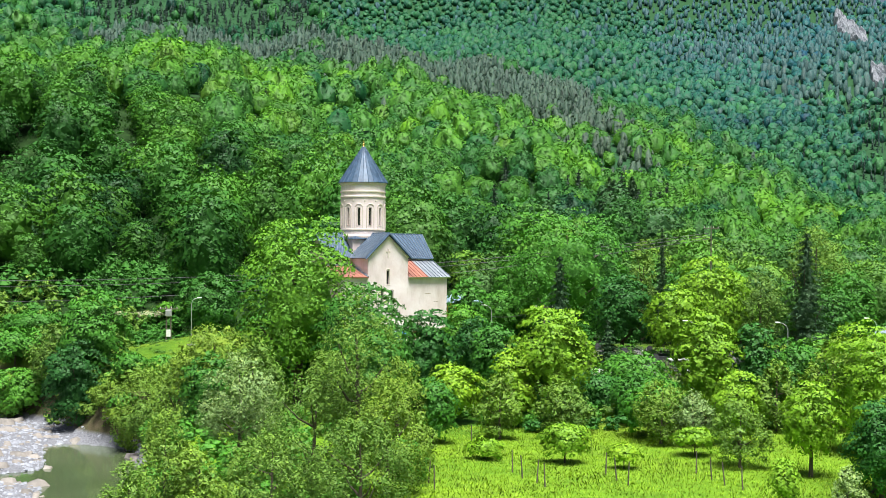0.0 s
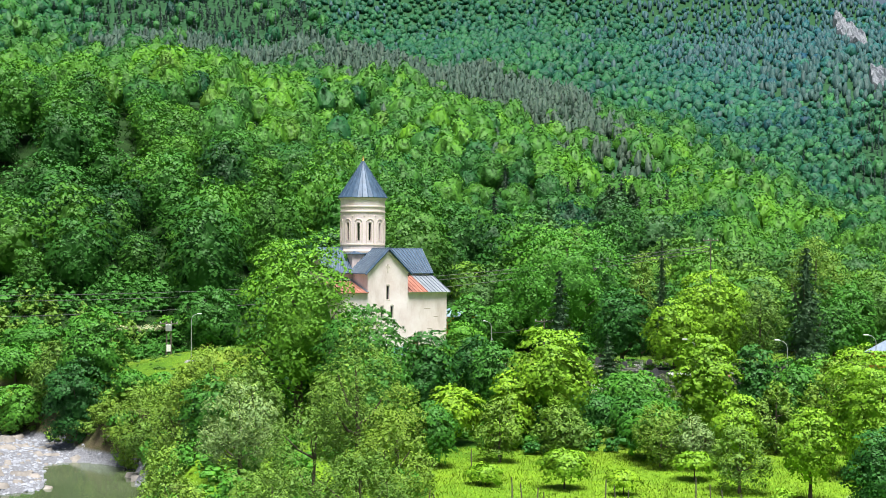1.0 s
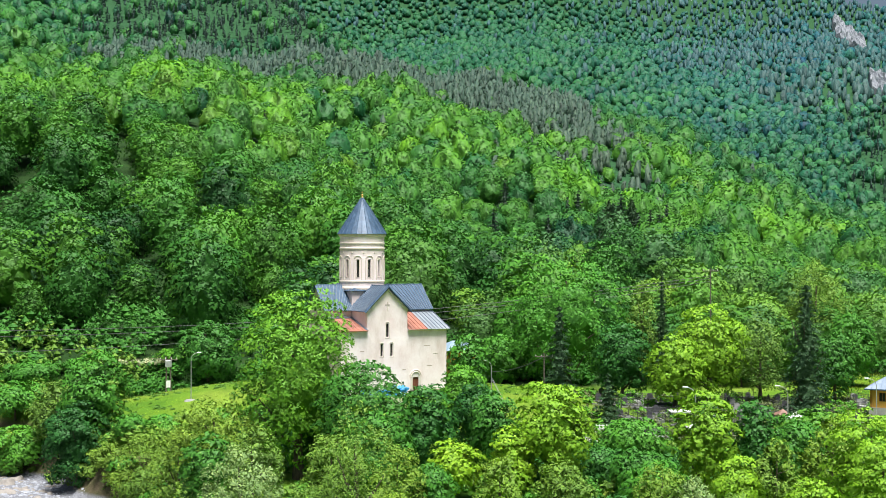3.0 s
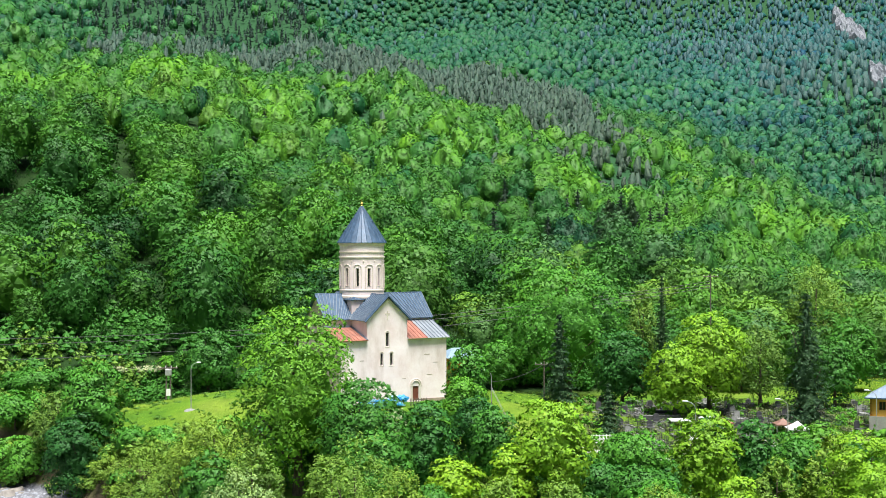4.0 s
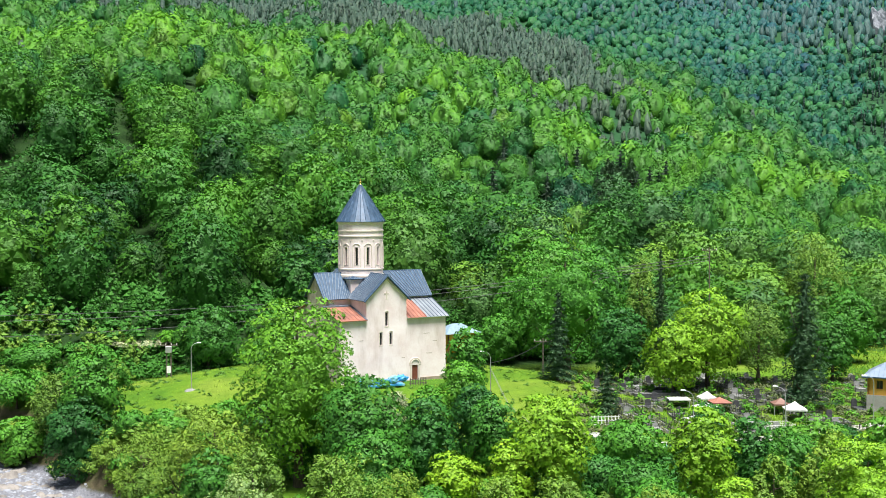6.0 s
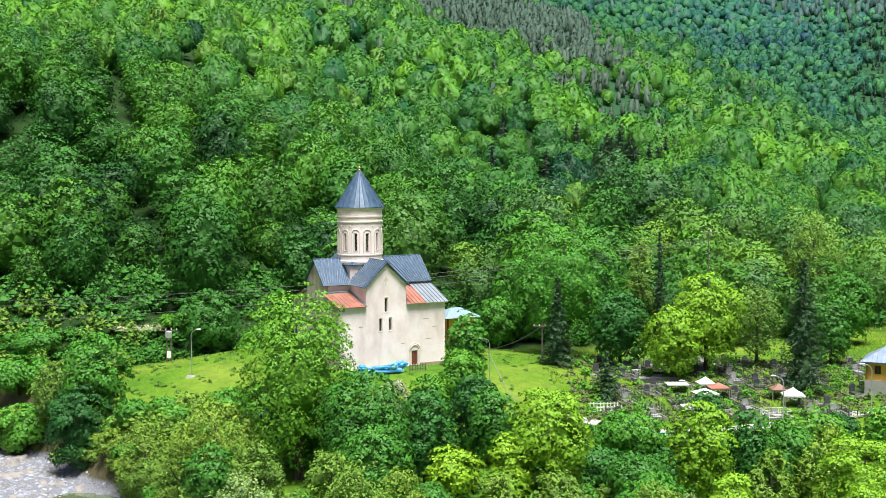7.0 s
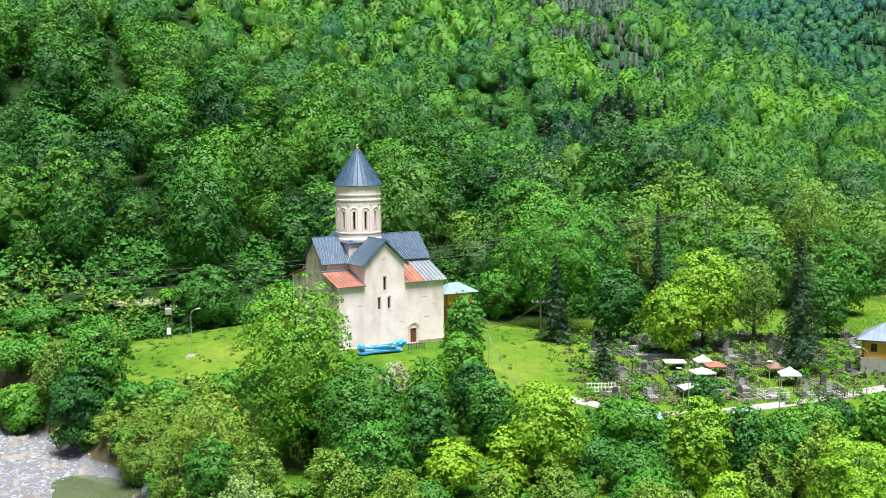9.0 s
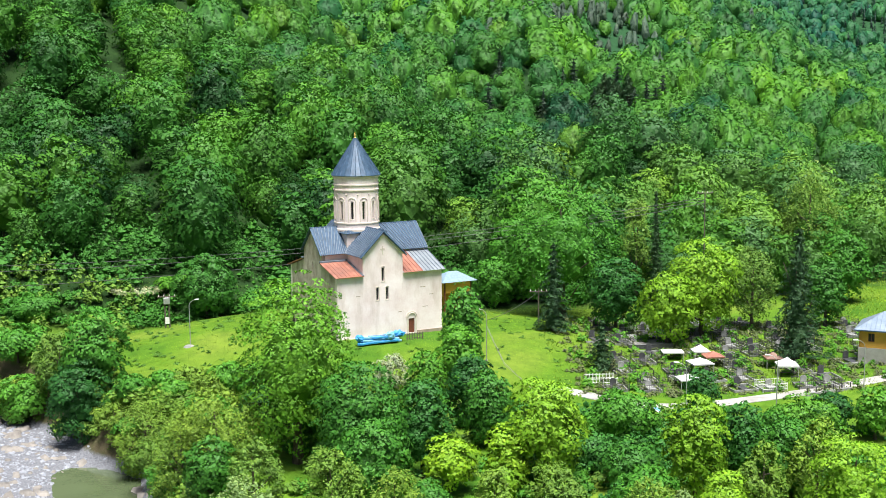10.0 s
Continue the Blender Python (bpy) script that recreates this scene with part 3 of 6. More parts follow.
for name, prof in (("base_moulding", ((R + 0.02, 13.55), (R + 0.17, 13.6), (R + 0.17, 13.85), (R + 0.10, 13.95), (R + 0.02, 14.0))),
                   ("low_band", ((R + 0.01, 14.55), (R + 0.09, 14.6), (R + 0.09, 14.75), (R + 0.01, 14.8))),
                   ("frieze_band", ((R + 0.01, 19.05), (R + 0.13, 19.1), (R + 0.13, 19.25), (R + 0.01, 19.3))),
                   ("upper_band", ((R + 0.01, 19.75), (R + 0.12, 19.8), (R + 0.12, 19.95), (R + 0.01, 20.0))),
                   ("cornice", ((R + 0.01, 20.7), (R + 0.10, 20.8), (R + 0.22, 20.98), (R + 0.22, 21.08), (R + 0.01, 21.12)))):
    bm = bmesh.new()
    lathe(bm, prof, 60)
    part(name, bm, TRIM, drum, smooth=False)


def on_drum(s, z, d):
    return ((R + d) * math.cos(s), (R + d) * math.sin(s), z)


for k in range(12):
    a0 = PHASE + k * math.tau / 12
    bm = bmesh.new()
    r = 0.52 / R
    path = [on_drum(a0 - r, z, 0.03) for z in (14.9, 16.2)] + [on_drum(a0 - r * math.cos(q), 17.65 + 0.52 * math.sin(q), 0.03) for q in np.linspace(0, math.pi, 11)]
    path += [on_drum(a0 + r, z, 0.03) for z in (16.2, 14.9)]
    tube(bm, path, 0.06, 6)
    part("blind_arch", bm, TRIM, drum)
    bm = bmesh.new()
    v = [bm.verts.new(on_drum(a0 + s * half * 1.02, z, -0.3)) for s, z in ((-1, Z0), (1, Z0), (1, Z1), (-1, Z1))]
    bm.faces.new(v)
    v2 = [bm.verts.new(on_drum(a0 + s * half * 1.02, z, -0.33)) for s, z in ((-1, Z0), (1, Z0), (1, Z1), (-1, Z1))]
    bm.faces.new(v2[::-1])
    win = part("drum_window", bm, GLASS_DARK, drum, "narrow dark window slit")
    bm = bmesh.new()
    tube(bm, [on_drum(a0 + s * half * 1.35, z, 0.015) for s, z in ((-1, Z0), (-1, Z1), (-0.5, Z1 + 0.14), (0.5, Z1 + 0.14), (1, Z1), (1, Z0), (-1, Z0))], 0.04, 5)
    part("window_surround", bm, TRIM, win)
    bm = bmesh.new()
    bmesh.ops.create_uvsphere(bm, u_segments=8, v_segments=5, radius=0.11, matrix=Matrix.Translation(on_drum(a0 + math.pi / 12, 18.6, 0.01)))
    part("boss", bm, TRIM, drum)

# cone roof: tapered metal panels with standing seams
RC, ZC, ZT = R + 0.33, 21.1, 26.2
bm = bmesh.new()
lathe(bm, ((0.02, ZC - 0.02), (RC - 0.02, ZC - 0.02), (RC - 0.01, ZC + 0.04), (0.1, ZT)), 48)
cone = part("cone_roof", bm, ROOF, church, "pointed cone of seamed blue-grey metal")
NP = 28
for k in range(NP):
    a, b = k * math.tau / NP, (k + 1) * math.tau / NP
    bm = bmesh.new()
    for lo in np.linspace(0, 1, 6)[:-1]:
        hi = lo + 0.2
        p = []
        for f, q in ((lo, a + 0.008), (lo, b - 0.008), (hi, b - 0.008), (hi, a + 0.008)):
            r = (RC + 0.02) * (1 - f) + 0.12 * f
            p.append(bm.verts.new((r * math.cos(q), r * math.sin(q), ZC + 0.03 + (ZT - ZC) * f + 0.004 * (lo * 5 % 2))))
        bm.faces.new(p)
    tube(bm, [((RC + 0.03) * math.cos(b), (RC + 0.03) * math.sin(b), ZC + 0.06), (0.14 * math.cos(b), 0.14 * math.sin(b), ZT + 0.03)], [0.04, 0.02], 4)
    part("roof_panel", bm, ROOF, cone)
bm = bmesh.new()
lathe(bm, ((0.16, ZT - 0.1), (0.2, ZT), (0.1, ZT + 0.12), (0.2, ZT + 0.28), (0.14, ZT + 0.42), (0.03, ZT + 0.5)), 14)
finial = part("finial", bm, GOLD, church, "gilded ball finial")
part("cross_bar", soft_box(-0.02, -0.02, ZT + 0.45, 0.02, 0.02, ZT + 0.85, 0.005), GOLD, finial)
part("cross_bar", soft_box(-0.15, -0.015, ZT + 0.64, 0.15, 0.015, ZT + 0.69, 0.005), GOLD, finial)


# ---- trees ----
def unit(v):
    return v / np.maximum(np.linalg.norm(v, axis=1, keepdims=True), 1e-6)


def cards(rng, at, normal, shade, size, thin=0.62):
    """Small leaf sprays at points, square to the normals: corners, faces and shading normals."""
    n = len(at)
    nz = unit(normal)
    a = unit(np.cross(nz, rng.normal(size=(n, 3))))
    b = np.cross(nz, a)
    s = (size * rng.uniform(0.6, 1.4, n))[:, None]
    fold = nz * s * rng.uniform(-0.3, 0.12, n)[:, None]
    v = np.stack([at + a * s * 0.62, at - a * s * 0.4 + b * s * thin * 0.62 + fold, at - a * s * rng.uniform(0.1, 0.5, n)[:, None] - b * s * thin * 0.62], 1)
    sh = unit(shade + rng.normal(size=(n, 3)) * 0.14)
    return v.reshape(-1, 3), np.arange(n * 3).reshape(-1, 3), np.repeat(sh, 3, 0)


PHI = (1 + math.sqrt(5)) / 2
ICO = unit(np.array([(a, b, 0) for a in (-1, 1) for b in (-PHI, PHI)] + [(0, a, b) for a in (-1, 1) for b in (-PHI, PHI)] + [(b, 0, a) for a in (-1, 1) for b in (-PHI, PHI)], float))
OCTA = np.array([(1, 0, 0), (-1, 0, 0), (0, 1, 0), (0, -1, 0), (0, 0, 1), (0, 0, -1)], float)


def hull(pts, reach):
    """Triangles of a small regular solid, facing outwards."""
    out = []
    for i in range(len(pts)):
        for j in range(i + 1, len(pts)):
            for k in range(j + 1, len(pts)):
                p, q, r = pts[i], pts[j], pts[k]
                if max(np.linalg.norm(p - q), np.linalg.norm(q - r), np.linalg.norm(p - r)) < reach:
                    out.append((i, j, k) if np.dot(np.cross(q - p, r - p), p + q + r) > 0 else (i, k, j))
    return np.array(out)


def finer(pts, faces):
    """A sphere of triangles, each split in four."""
    pts, seen, out = [tuple(p) for p in pts], {}, []

    def half_way(a, b):
        k = (min(a, b), max(a, b))
        if k not in seen:
            m = np.array(pts[a]) + np.array(pts[b])
            pts.append(tuple(m / np.linalg.norm(m)))
            seen[k] = len(pts) - 1
        return seen[k]
    for a, b, c in faces:
        ab, bc, ca = half_way(a, b), half_way(b, c), half_way(c, a)
        out += [(a, ab, ca), (b, bc, ab), (c, ca, bc), (ab, bc, ca)]
    return np.array(pts), np.array(out)


OCTA_F = hull(OCTA, 1.45)
BALL = [(ICO, hull(ICO, 1.06))]
for _ in range(3):
    BALL.append(finer(*BALL[-1]))


def loose(v, f):
    """Triangles of a crown's surface set apart, so that each sprig takes the light and a tone of its own."""
    p = v[f]
    n = unit(np.cross(p[:, 1] - p[:, 0], p[:, 2] - p[:, 0]))
    return p.reshape(-1, 3), np.arange(len(f) * 3).reshape(-1, 3), np.repeat(n, 3, 0)


def billow(rng, w, h, lobes, level, rough=0.08, floor=-0.3):
    """A closed crown of billowing lobes with creases between them; base at z = 0."""
    d, f = BALL[level]
    k = np.arange(lobes)
    u = 1 - 1.5 * (k + 0.5) / lobes
    q = k * 2.39996 + rng.uniform(0, 6) + rng.uniform(-0.35, 0.35, lobes)
    ring = np.sqrt(1 - u * u)
    c = np.stack([ring * np.cos(q), ring * np.sin(q), u], 1) * rng.uniform(0.46, 0.84, (lobes, 1))
    r = rng.uniform(0.75, 1.2, lobes) * 1.18 / math.sqrt(lobes) + 0.06
    b = d @ c.T
    disc = b * b - (c * c).sum(1) + r * r
    reach = np.where(disc > 0, b + np.sqrt(np.maximum(disc, 0)), 0).max(1)
    p = d * (np.maximum(reach, 0.45) * rng.uniform(1 - rough, 1 + rough, len(d)))[:, None]
    keep = p[f].mean(1)[:, 2] > floor
    p = p / np.percentile(np.abs(p), 99, axis=0)
    p = (p - np.array([0, 0, floor])) * np.array([w / 2, w / 2, h / (1 - floor)])
    v, faces, sn = loose(p, f[keep])
    return v, faces, unit(sn * 0.45 + unit((v - np.array([0, 0, h * 0.25])) / np.array([w, w, h])) * 0.8)


def strewn(rng, body, n, size, thin=0.75):
    """Leaf sprays all over a crown."""
    tri, sn = body[0].reshape(-1, 3, 3), body[2][::3]
    area = np.linalg.norm(np.cross(tri[:, 1] - tri[:, 0], tri[:, 2] - tri[:, 0]), axis=1) * (0.6 + np.maximum(sn[:, 2], 0))
    pick = rng.choice(len(tri), n, p=area / area.sum())
    at = (tri[pick] * rng.dirichlet((1, 1, 1), n)[:, :, None]).sum(1) + sn[pick] * (size * rng.uniform(0, 0.6, n))[:, None]
    nrm = sn[pick] + rng.normal(size=(n, 3)) * 0.4
    inside = np.array([0, 0, body[0][:, 2].max() * 0.35])
    return join((inside + (body[0] - inside) * 0.88, body[1], body[2]), cards(rng, at, nrm, unit(nrm) * 0.4 + sn[pick], size, thin))


def boughs(rng, w, h, rb, n, size, level=1, low=-0.7, thin=0.75, cap=0.25, body=0.5, crowded=1.2, dome=0.5):
    """A crown of leafy boughs of radius rb, each a shallow dome of sprays that shades what lies below it; base at z = 0."""
    outer = max(5, int(crowded * w * h / rb ** 2))
    m = outer + max(3, outer * 2 // 5)
    k = np.concatenate([np.arange(outer) / outer, np.arange(m - outer) / (m - outer)])
    u = 1 - (1 - low) * (k + 0.5 / m)
    q = np.arange(m) * 2.39996 + rng.uniform(0, 6) + rng.uniform(-0.6, 0.6, m)
    ring = np.maximum(1 - u * u, 0) ** 0.42 * (1 - 0.12 * np.maximum(-u, 0))
    half = np.array([w / 2, w / 2, h / (1 - low)])
    out = np.stack([ring * np.cos(q), ring * np.sin(q), u], 1)
    r = rb * rng.uniform(0.65, 1.35, m)
    far = np.where(np.arange(m) < outer, rng.uniform(0.78, 1.04, m), rng.uniform(0.4, 0.7, m))
    c = out * half * far[:, None] - out * (r * 0.5)[:, None]
    axis = unit(out * 0.6 + np.array([0, 0, 0.75]) + rng.normal(size=(m, 3)) * 0.12)
    own = rng.choice(m, n, p=r ** 2 / (r ** 2).sum())
    d = unit(rng.normal(size=(n, 3)))
    along = (d * axis[own]).sum(1)
    d = np.where((along < 0)[:, None], d - 2 * along[:, None] * axis[own], d)
    along = np.abs(along)
    d = unit(d + axis[own] * cap)
    at = c[own] + (d - axis[own] * (0.42 * along)[:, None]) * (r[own] * rng.triangular(0.55, 1.0, 1.12, n))[:, None]
    nrm = d * 0.7 + axis[own] * 0.4 + rng.normal(size=(n, 3)) * 0.36
    leaves = cards(rng, at, nrm, unit(nrm) * 0.35 + d * 0.75 + out[own] * dome, size, thin)
    bd, bf = BALL[level]
    bp = bd * half * body * rng.uniform(0.8, 1.15, (len(bd), 1))
    v, f, sn = join(loose(bp, bf), leaves)
    return v - np.array([0, 0, low * half[2]]), f, sn


def join(a, b):
    return np.concatenate([a[0], b[0]]), np.concatenate([a[1], b[1] + len(a[0])]), np.concatenate([a[2], b[2]])


def leafy_crown(rng, w, h, n, size, puffs=18, gap=0.0, droop=0.0, flat=0.72, thin=0.62, core=0.72):
    """A billowing crown: leafy masses of uneven size with sprays all over them; base at z = 0."""
    mean_r = min(w * 0.3, math.sqrt(1.05 * (w * h + 0.4 * w * w) / puffs))
    pc, pr = [], []
    golden = math.pi * (3 - math.sqrt(5))
    for k in range(puffs):
        u = 1 - 1.85 * (k + 0.5) / puffs
        q = k * golden + rng.uniform(-0.5, 0.5)
        ring = math.sqrt(max(0, 1 - u * u))
        far = rng.uniform(0.66, 0.86)
        taper = 1.0 - 0.25 * max(u, 0)
        pc.append((ring * math.cos(q) * far * w / 2 * taper, ring * math.sin(q) * far * w / 2 * taper, h * (0.49 + 0.40 * u * far / 0.7)))
        pr.append(rng.uniform(0.7, 1.2) * mean_r * (1 - 0.2 * max(u, 0)))
    pc, pr = np.array(pc), np.array(pr)
    out = unit(pc - np.array([0, 0, h * 0.35]))
    per = int(min(24, max(3, round(n / puffs / 7))))
    owner = rng.choice(puffs, puffs * per, p=pr ** 2 / (pr ** 2).sum())
    ds = rng.normal(size=(puffs * per, 3)) * np.array([1, 1, 0.9]) + np.array([0, 0, 0.3])
    ds = unit(unit(ds) + out[owner] * 0.5)
    sc = pc[owner] + ds * (pr[owner] * rng.uniform(0.84 - gap, 1.06, puffs * per))[:, None] * np.array([1, 1, flat])
    sr = pr[owner] * 1.2 / math.sqrt(per) * rng.uniform(0.7, 1.3, puffs * per)
    sub = rng.choice(puffs * per, n, p=sr ** 2 / (sr ** 2).sum())
    pick = owner[sub]
    d = unit(unit(rng.normal(size=(n, 3))) + ds[sub] * 0.5 + np.array([0, 0, 0.4]))
    p = sc[sub] + d * (sr[sub] * rng.uniform(0.6, 1.1, n))[:, None] * np.array([1, 1, 0.75])
    p[:, 2] -= droop * rng.uniform(0, 1, n) ** 2 * h * 0.2
    side = w / 2 / np.percentile(np.hypot(p[:, 0], p[:, 1]), 92)
    lo, hi = np.percentile(p[:, 2], 1), np.percentile(p[:, 2], 99.5)
    base, shape = BALL[0] if n > 150 else (OCTA, OCTA_F)
    m = len(base)
    cv = (pc[:, None] + base[None] * (pr[:, None, None] * core * rng.uniform(0.8, 1.12, (puffs, m, 1))) * np.array([1, 1, flat])).reshape(-1, 3)
    cf = (shape[None] + np.arange(puffs)[:, None, None] * m).reshape(-1, 3)
    for q in (p, cv):
        q[:, :2] *= side
        q[:, 2] = (q[:, 2] - lo) / (hi - lo) * h
    nrm = d * 0.8 + np.array([0, 0, 0.6]) + rng.normal(size=(n, 3)) * 0.35
    dome = unit((p - np.array([0, 0, h * 0.15])) * np.array([0.9 / w, 0.9 / w, 1 / h]))
    leaves = cards(rng, p, nrm, unit(nrm) * 0.55 + d * 0.4 + ds[sub] * 0.25 + dome * 0.35, size, thin)
    if n < 300:
        return join(loose(cv, cf), leaves)
    inner = np.repeat(np.arange(puffs), 14)
    di = unit(rng.normal(size=(len(inner), 3)) + np.array([0, 0, 0.2]))
    pi = pc[inner] + di * (pr[inner] * rng.uniform(0.3, 0.66, len(inner)))[:, None] * np.array([1, 1, flat])
    pi = np.concatenate([pi[:, :2] * side, (pi[:, 2:] - lo) / (hi - lo) * h], 1)
    return join(cards(rng, pi, di + rng.normal(size=di.shape) * 0.3, di * 0.5 + out[inner] * 0.5, size * 1.35, 0.8), leaves)


def cone_crown(rng, w, h, n, size, tiers=15, thin=0.4, core=True):
    """Drooping tiers of a spruce or pine over a dark core."""
    t = rng.integers(0, tiers, n * 2)
    t = t[rng.uniform(0, 1, n * 2) < 1 - t / tiers * 0.9][:n]
    n = len(t)
    f = (t + rng.uniform(0, 0.35, n)) / tiers
    reach = (w / 2) * (1 - f) ** 0.85 + 0.03 * w
    q = np.round(rng.uniform(0, 1, n) * (13 - t * 0.3)) / (13 - t * 0.3) * math.tau + t * 1.7 + rng.normal(size=n) * 0.13
    along = np.sqrt(rng.uniform(0.03, 1, n)) * (0.82 + 0.3 * np.sin(t * 5.3 + q * 3))
    r = reach * along
    z = h * (0.03 + 0.97 * f) + h / tiers * 0.5 - along * reach * 0.33 + rng.normal(size=n) * 0.008 * h
    p = np.stack([r * np.cos(q), r * np.sin(q), np.maximum(z, 0.02 * h)], 1)
    outward = np.stack([np.cos(q), np.sin(q), 0 * q], 1)
    nrm = outward * 0.6 + np.array([0, 0, 1.0]) + rng.normal(size=(n, 3)) * 0.35
    shade = outward + np.array([0, 0, 0.5]) * (along - 0.2)[:, None] + rng.normal(size=(n, 3)) * 0.2
    leaves = cards(rng, p, nrm, shade, size, thin)
    if not core:
        return leaves
    k = 9
    ring = np.stack([np.cos(np.arange(k) * math.tau / k), np.sin(np.arange(k) * math.tau / k), np.zeros(k)], 1)
    V, F, N = [], [], []
    for i, g in enumerate(np.linspace(0.04, 0.86, 8)):
        rad = ((w / 2) * (1 - g) ** 0.85) * 0.42
        V += [ring * rad * rng.uniform(0.75, 1.2, (k, 1)) + np.array([0, 0, h * g]), np.array([[0, 0, min(h * (g + 0.24), h * 0.99)]])]
        N += [unit(ring + np.array([0, 0, 0.25])), np.array([[0, 0, 1.0]])]
        b = i * (k + 1)
        F += [(b + j, b + (j + 1) % k, b + k) for j in range(k)]
    return join((np.concatenate(V), np.array(F), np.concatenate(N)), leaves)


def trunk_mesh(rng, h, r, crown_from, w, limbs=5, lean=0.03):
    """A tapered trunk with limbs that reach into the crown."""
    bm = bmesh.new()
    k = np.linspace(0, 1, 6)
    sway = rng.normal(size=2) * lean * h
    spine = [(sway[0] * f * f, sway[1] * f * f, -0.4 + f * (h * 0.8 + 0.4)) for f in k]
    tube(bm, spine, [r * (1.35 if f == 0 else 1 - 0.8 * f) for f in k], 8)
    for i in range(limbs):
        f = rng.uniform(crown_from, 0.75)
        q = i * 2.4 + rng.uniform(0, 1)
        base = Vector((sway[0] * f * f, sway[1] * f * f, f * h * 0.8))
        reach = w * 0.36 * rng.uniform(0.7, 1.1)
        tip = base + Vector((math.cos(q) * reach, math.sin(q) * reach, h * rng.uniform(0.12, 0.26)))
        mid = base.lerp(tip, 0.5) + Vector((0, 0, -0.03 * h))
        tube(bm, [base, mid, tip], [r * 0.45, r * 0.28, r * 0.08], 6)
    return bm


TREES = {
    "maple": ("broad_tree", "mid-green broadleaf tree with billowing dense crown", "tree"),
    "lime": ("broad_tree", "bright green lime tree with wide rounded crown", "tree"),
    "dark": ("broad_tree", "dark green dense broadleaf tree", "tree"),
    "yellow": ("broad_tree", "yellow-green young broadleaf tree in fresh leaf", "tree"),
    "acacia": ("broad_tree", "olive-green feathery open-crowned tree on the bank", "tree"),
    "willow": ("willow_tree", "silvery grey-green willow on the river bank", "tree"),
    "spruce": ("spruce_tree", "dark tapering spruce by the cemetery", "tree"),
    "flower": ("flowering_shrub", "pale flowering shrub on the grass", "shrub"),
}


def tree(x, y, top, w, kind, seed, clear=0.12, size=None, dense=1.0, label=""):
    """One tree or bush: where it stands, the height of its top, its width, and how much trunk stands clear."""
    rng = np.random.default_rng(seed)
    z = gz(x, y)
    h = max(top - z, 1.0)
    name, text, cat = TREES[kind]
    if h < 4.5 and kind != "flower":
        name, text, cat = "bush", {"yellow": "yellow-green leafy bush in the meadow", "willow": "silvery green bush on the bank"}.get(kind, "green leafy bush on the bank"), "bush"
    ob = thing(name, pose(x, y, z, 0, 0, rng.uniform(0, 360)), label or text, cat)
    size = size or (0.14 if y < 80 else 0.18 if y < 100 else 0.24 if y < 150 else 0.3 if y < 250 else 0.5)
    ch = h * (1 - clear)
    if kind == "spruce":
        n = int(min(9000, 19.0 * w * h / size ** 2 * 0.5) * dense)
        v, f, sn = cone_crown(rng, w * 1.3, ch, n, size * 1.15, max(10, int(h * 1.1)))
    else:
        area = 3.1 * (w * ch + w * w * 0.4)
        n = int(min(10500, area / size ** 2 * 1.75) * dense)
        if kind in ("acacia", "willow", "flower"):
            v, f, sn = leafy_crown(rng, w, ch, n, size * 1.05, puffs=int(min(64, 10 + w * 4.2)), gap=0.25, droop=0.35, thin=0.45)
        else:
            v, f, sn = boughs(rng, w * 1.02, ch, 0.42 + 0.085 * w, n, size * 1.2, 2, -0.85, crowded=1.6)
    v = v + np.array([0, 0, h * clear])
    crown = new("crown", mesh_of("crown", v, f, LEAF[kind], normals=sn))
    crown.parent = ob
    r = max(0.05, 0.022 * h + 0.006 * w)
    part("trunk", trunk_mesh(rng, h, r, max(clear, 0.15), w, 6 if w > 5 else 3), BARK, ob)
    return ob

# trees and bushes of the bank, the meadow edge and the cemetery: place, height of the top, width
tree(-13.7, 119.0, 15.4, 11.6, "lime", 1, .05, dense=1.5)
tree(-7.0, 110.5, 8.4, 8.8, "maple", 2, .1)
tree(-1.6, 113.5, 6.2, 5.6, "dark", 3, .08)
tree(-5.8, 105.0, 4.8, 6.7, "maple", 4, .06)
tree(-8.8, 101.0, 3.3, 5.0, "acacia", 5, .08)
tree(-15.3, 101.5, 4.0, 5.0, "acacia", 6, .1)
tree(-21.1, 117.5, 4.2, 8.5, "acacia", 7, .05)
tree(-25.4, 121.0, 1.3, 6.1, "acacia", 8, .05)
tree(-42.4, 152.0, 6.4, 8.5, "maple", 9, .12)
tree(-48.5, 158.0, 2.0, 6.6, "acacia", 10, .05)
tree(-43.5, 149.0, 0.9, 8.1, "dark", 11, .03)
tree(-47.8, 196.0, -0.0, 8.0, "flower", 12, .03)
tree(-35.3, 188.0, 8.1, 9.6, "dark", 13, .04)
tree(-41.1, 197.0, 3.5, 7.9, "maple", 14, .05)
tree(2.8, 152.0, 9.0, 5.2, "maple", 15, .05)
tree(2.2, 143.0, 5.6, 5.8, "maple", 16, .03)
tree(18.7, 190.0, 18.4, 17.1, "maple", 17, .08)
tree(13.3, 205.0, 11.9, 10.2, "maple", 18, .05)
tree(15.8, 172.4, 11.0, 4.2, "spruce", 19, .02)
tree(20.5, 157.0, 3.2, 3.4, "spruce", 20, .02)
tree(25.1, 177.0, 9.1, 8.0, "dark", 21, .06)
tree(39.2, 230.0, 10.1, 4.6, "dark", 22, .03)
tree(31.3, 170.5, 7.2, 8.0, "yellow", 23, .1)
tree(37.1, 176.0, 11.1, 10.5, "yellow", 24, .12)
tree(46.0, 183.0, 8.8, 7.3, "acacia", 25, .18)
tree(46.1, 160.0, 14.2, 6.4, "spruce", 26, .06)
tree(57.5, 185.0, 7.0, 6.0, "dark", 27, .04)
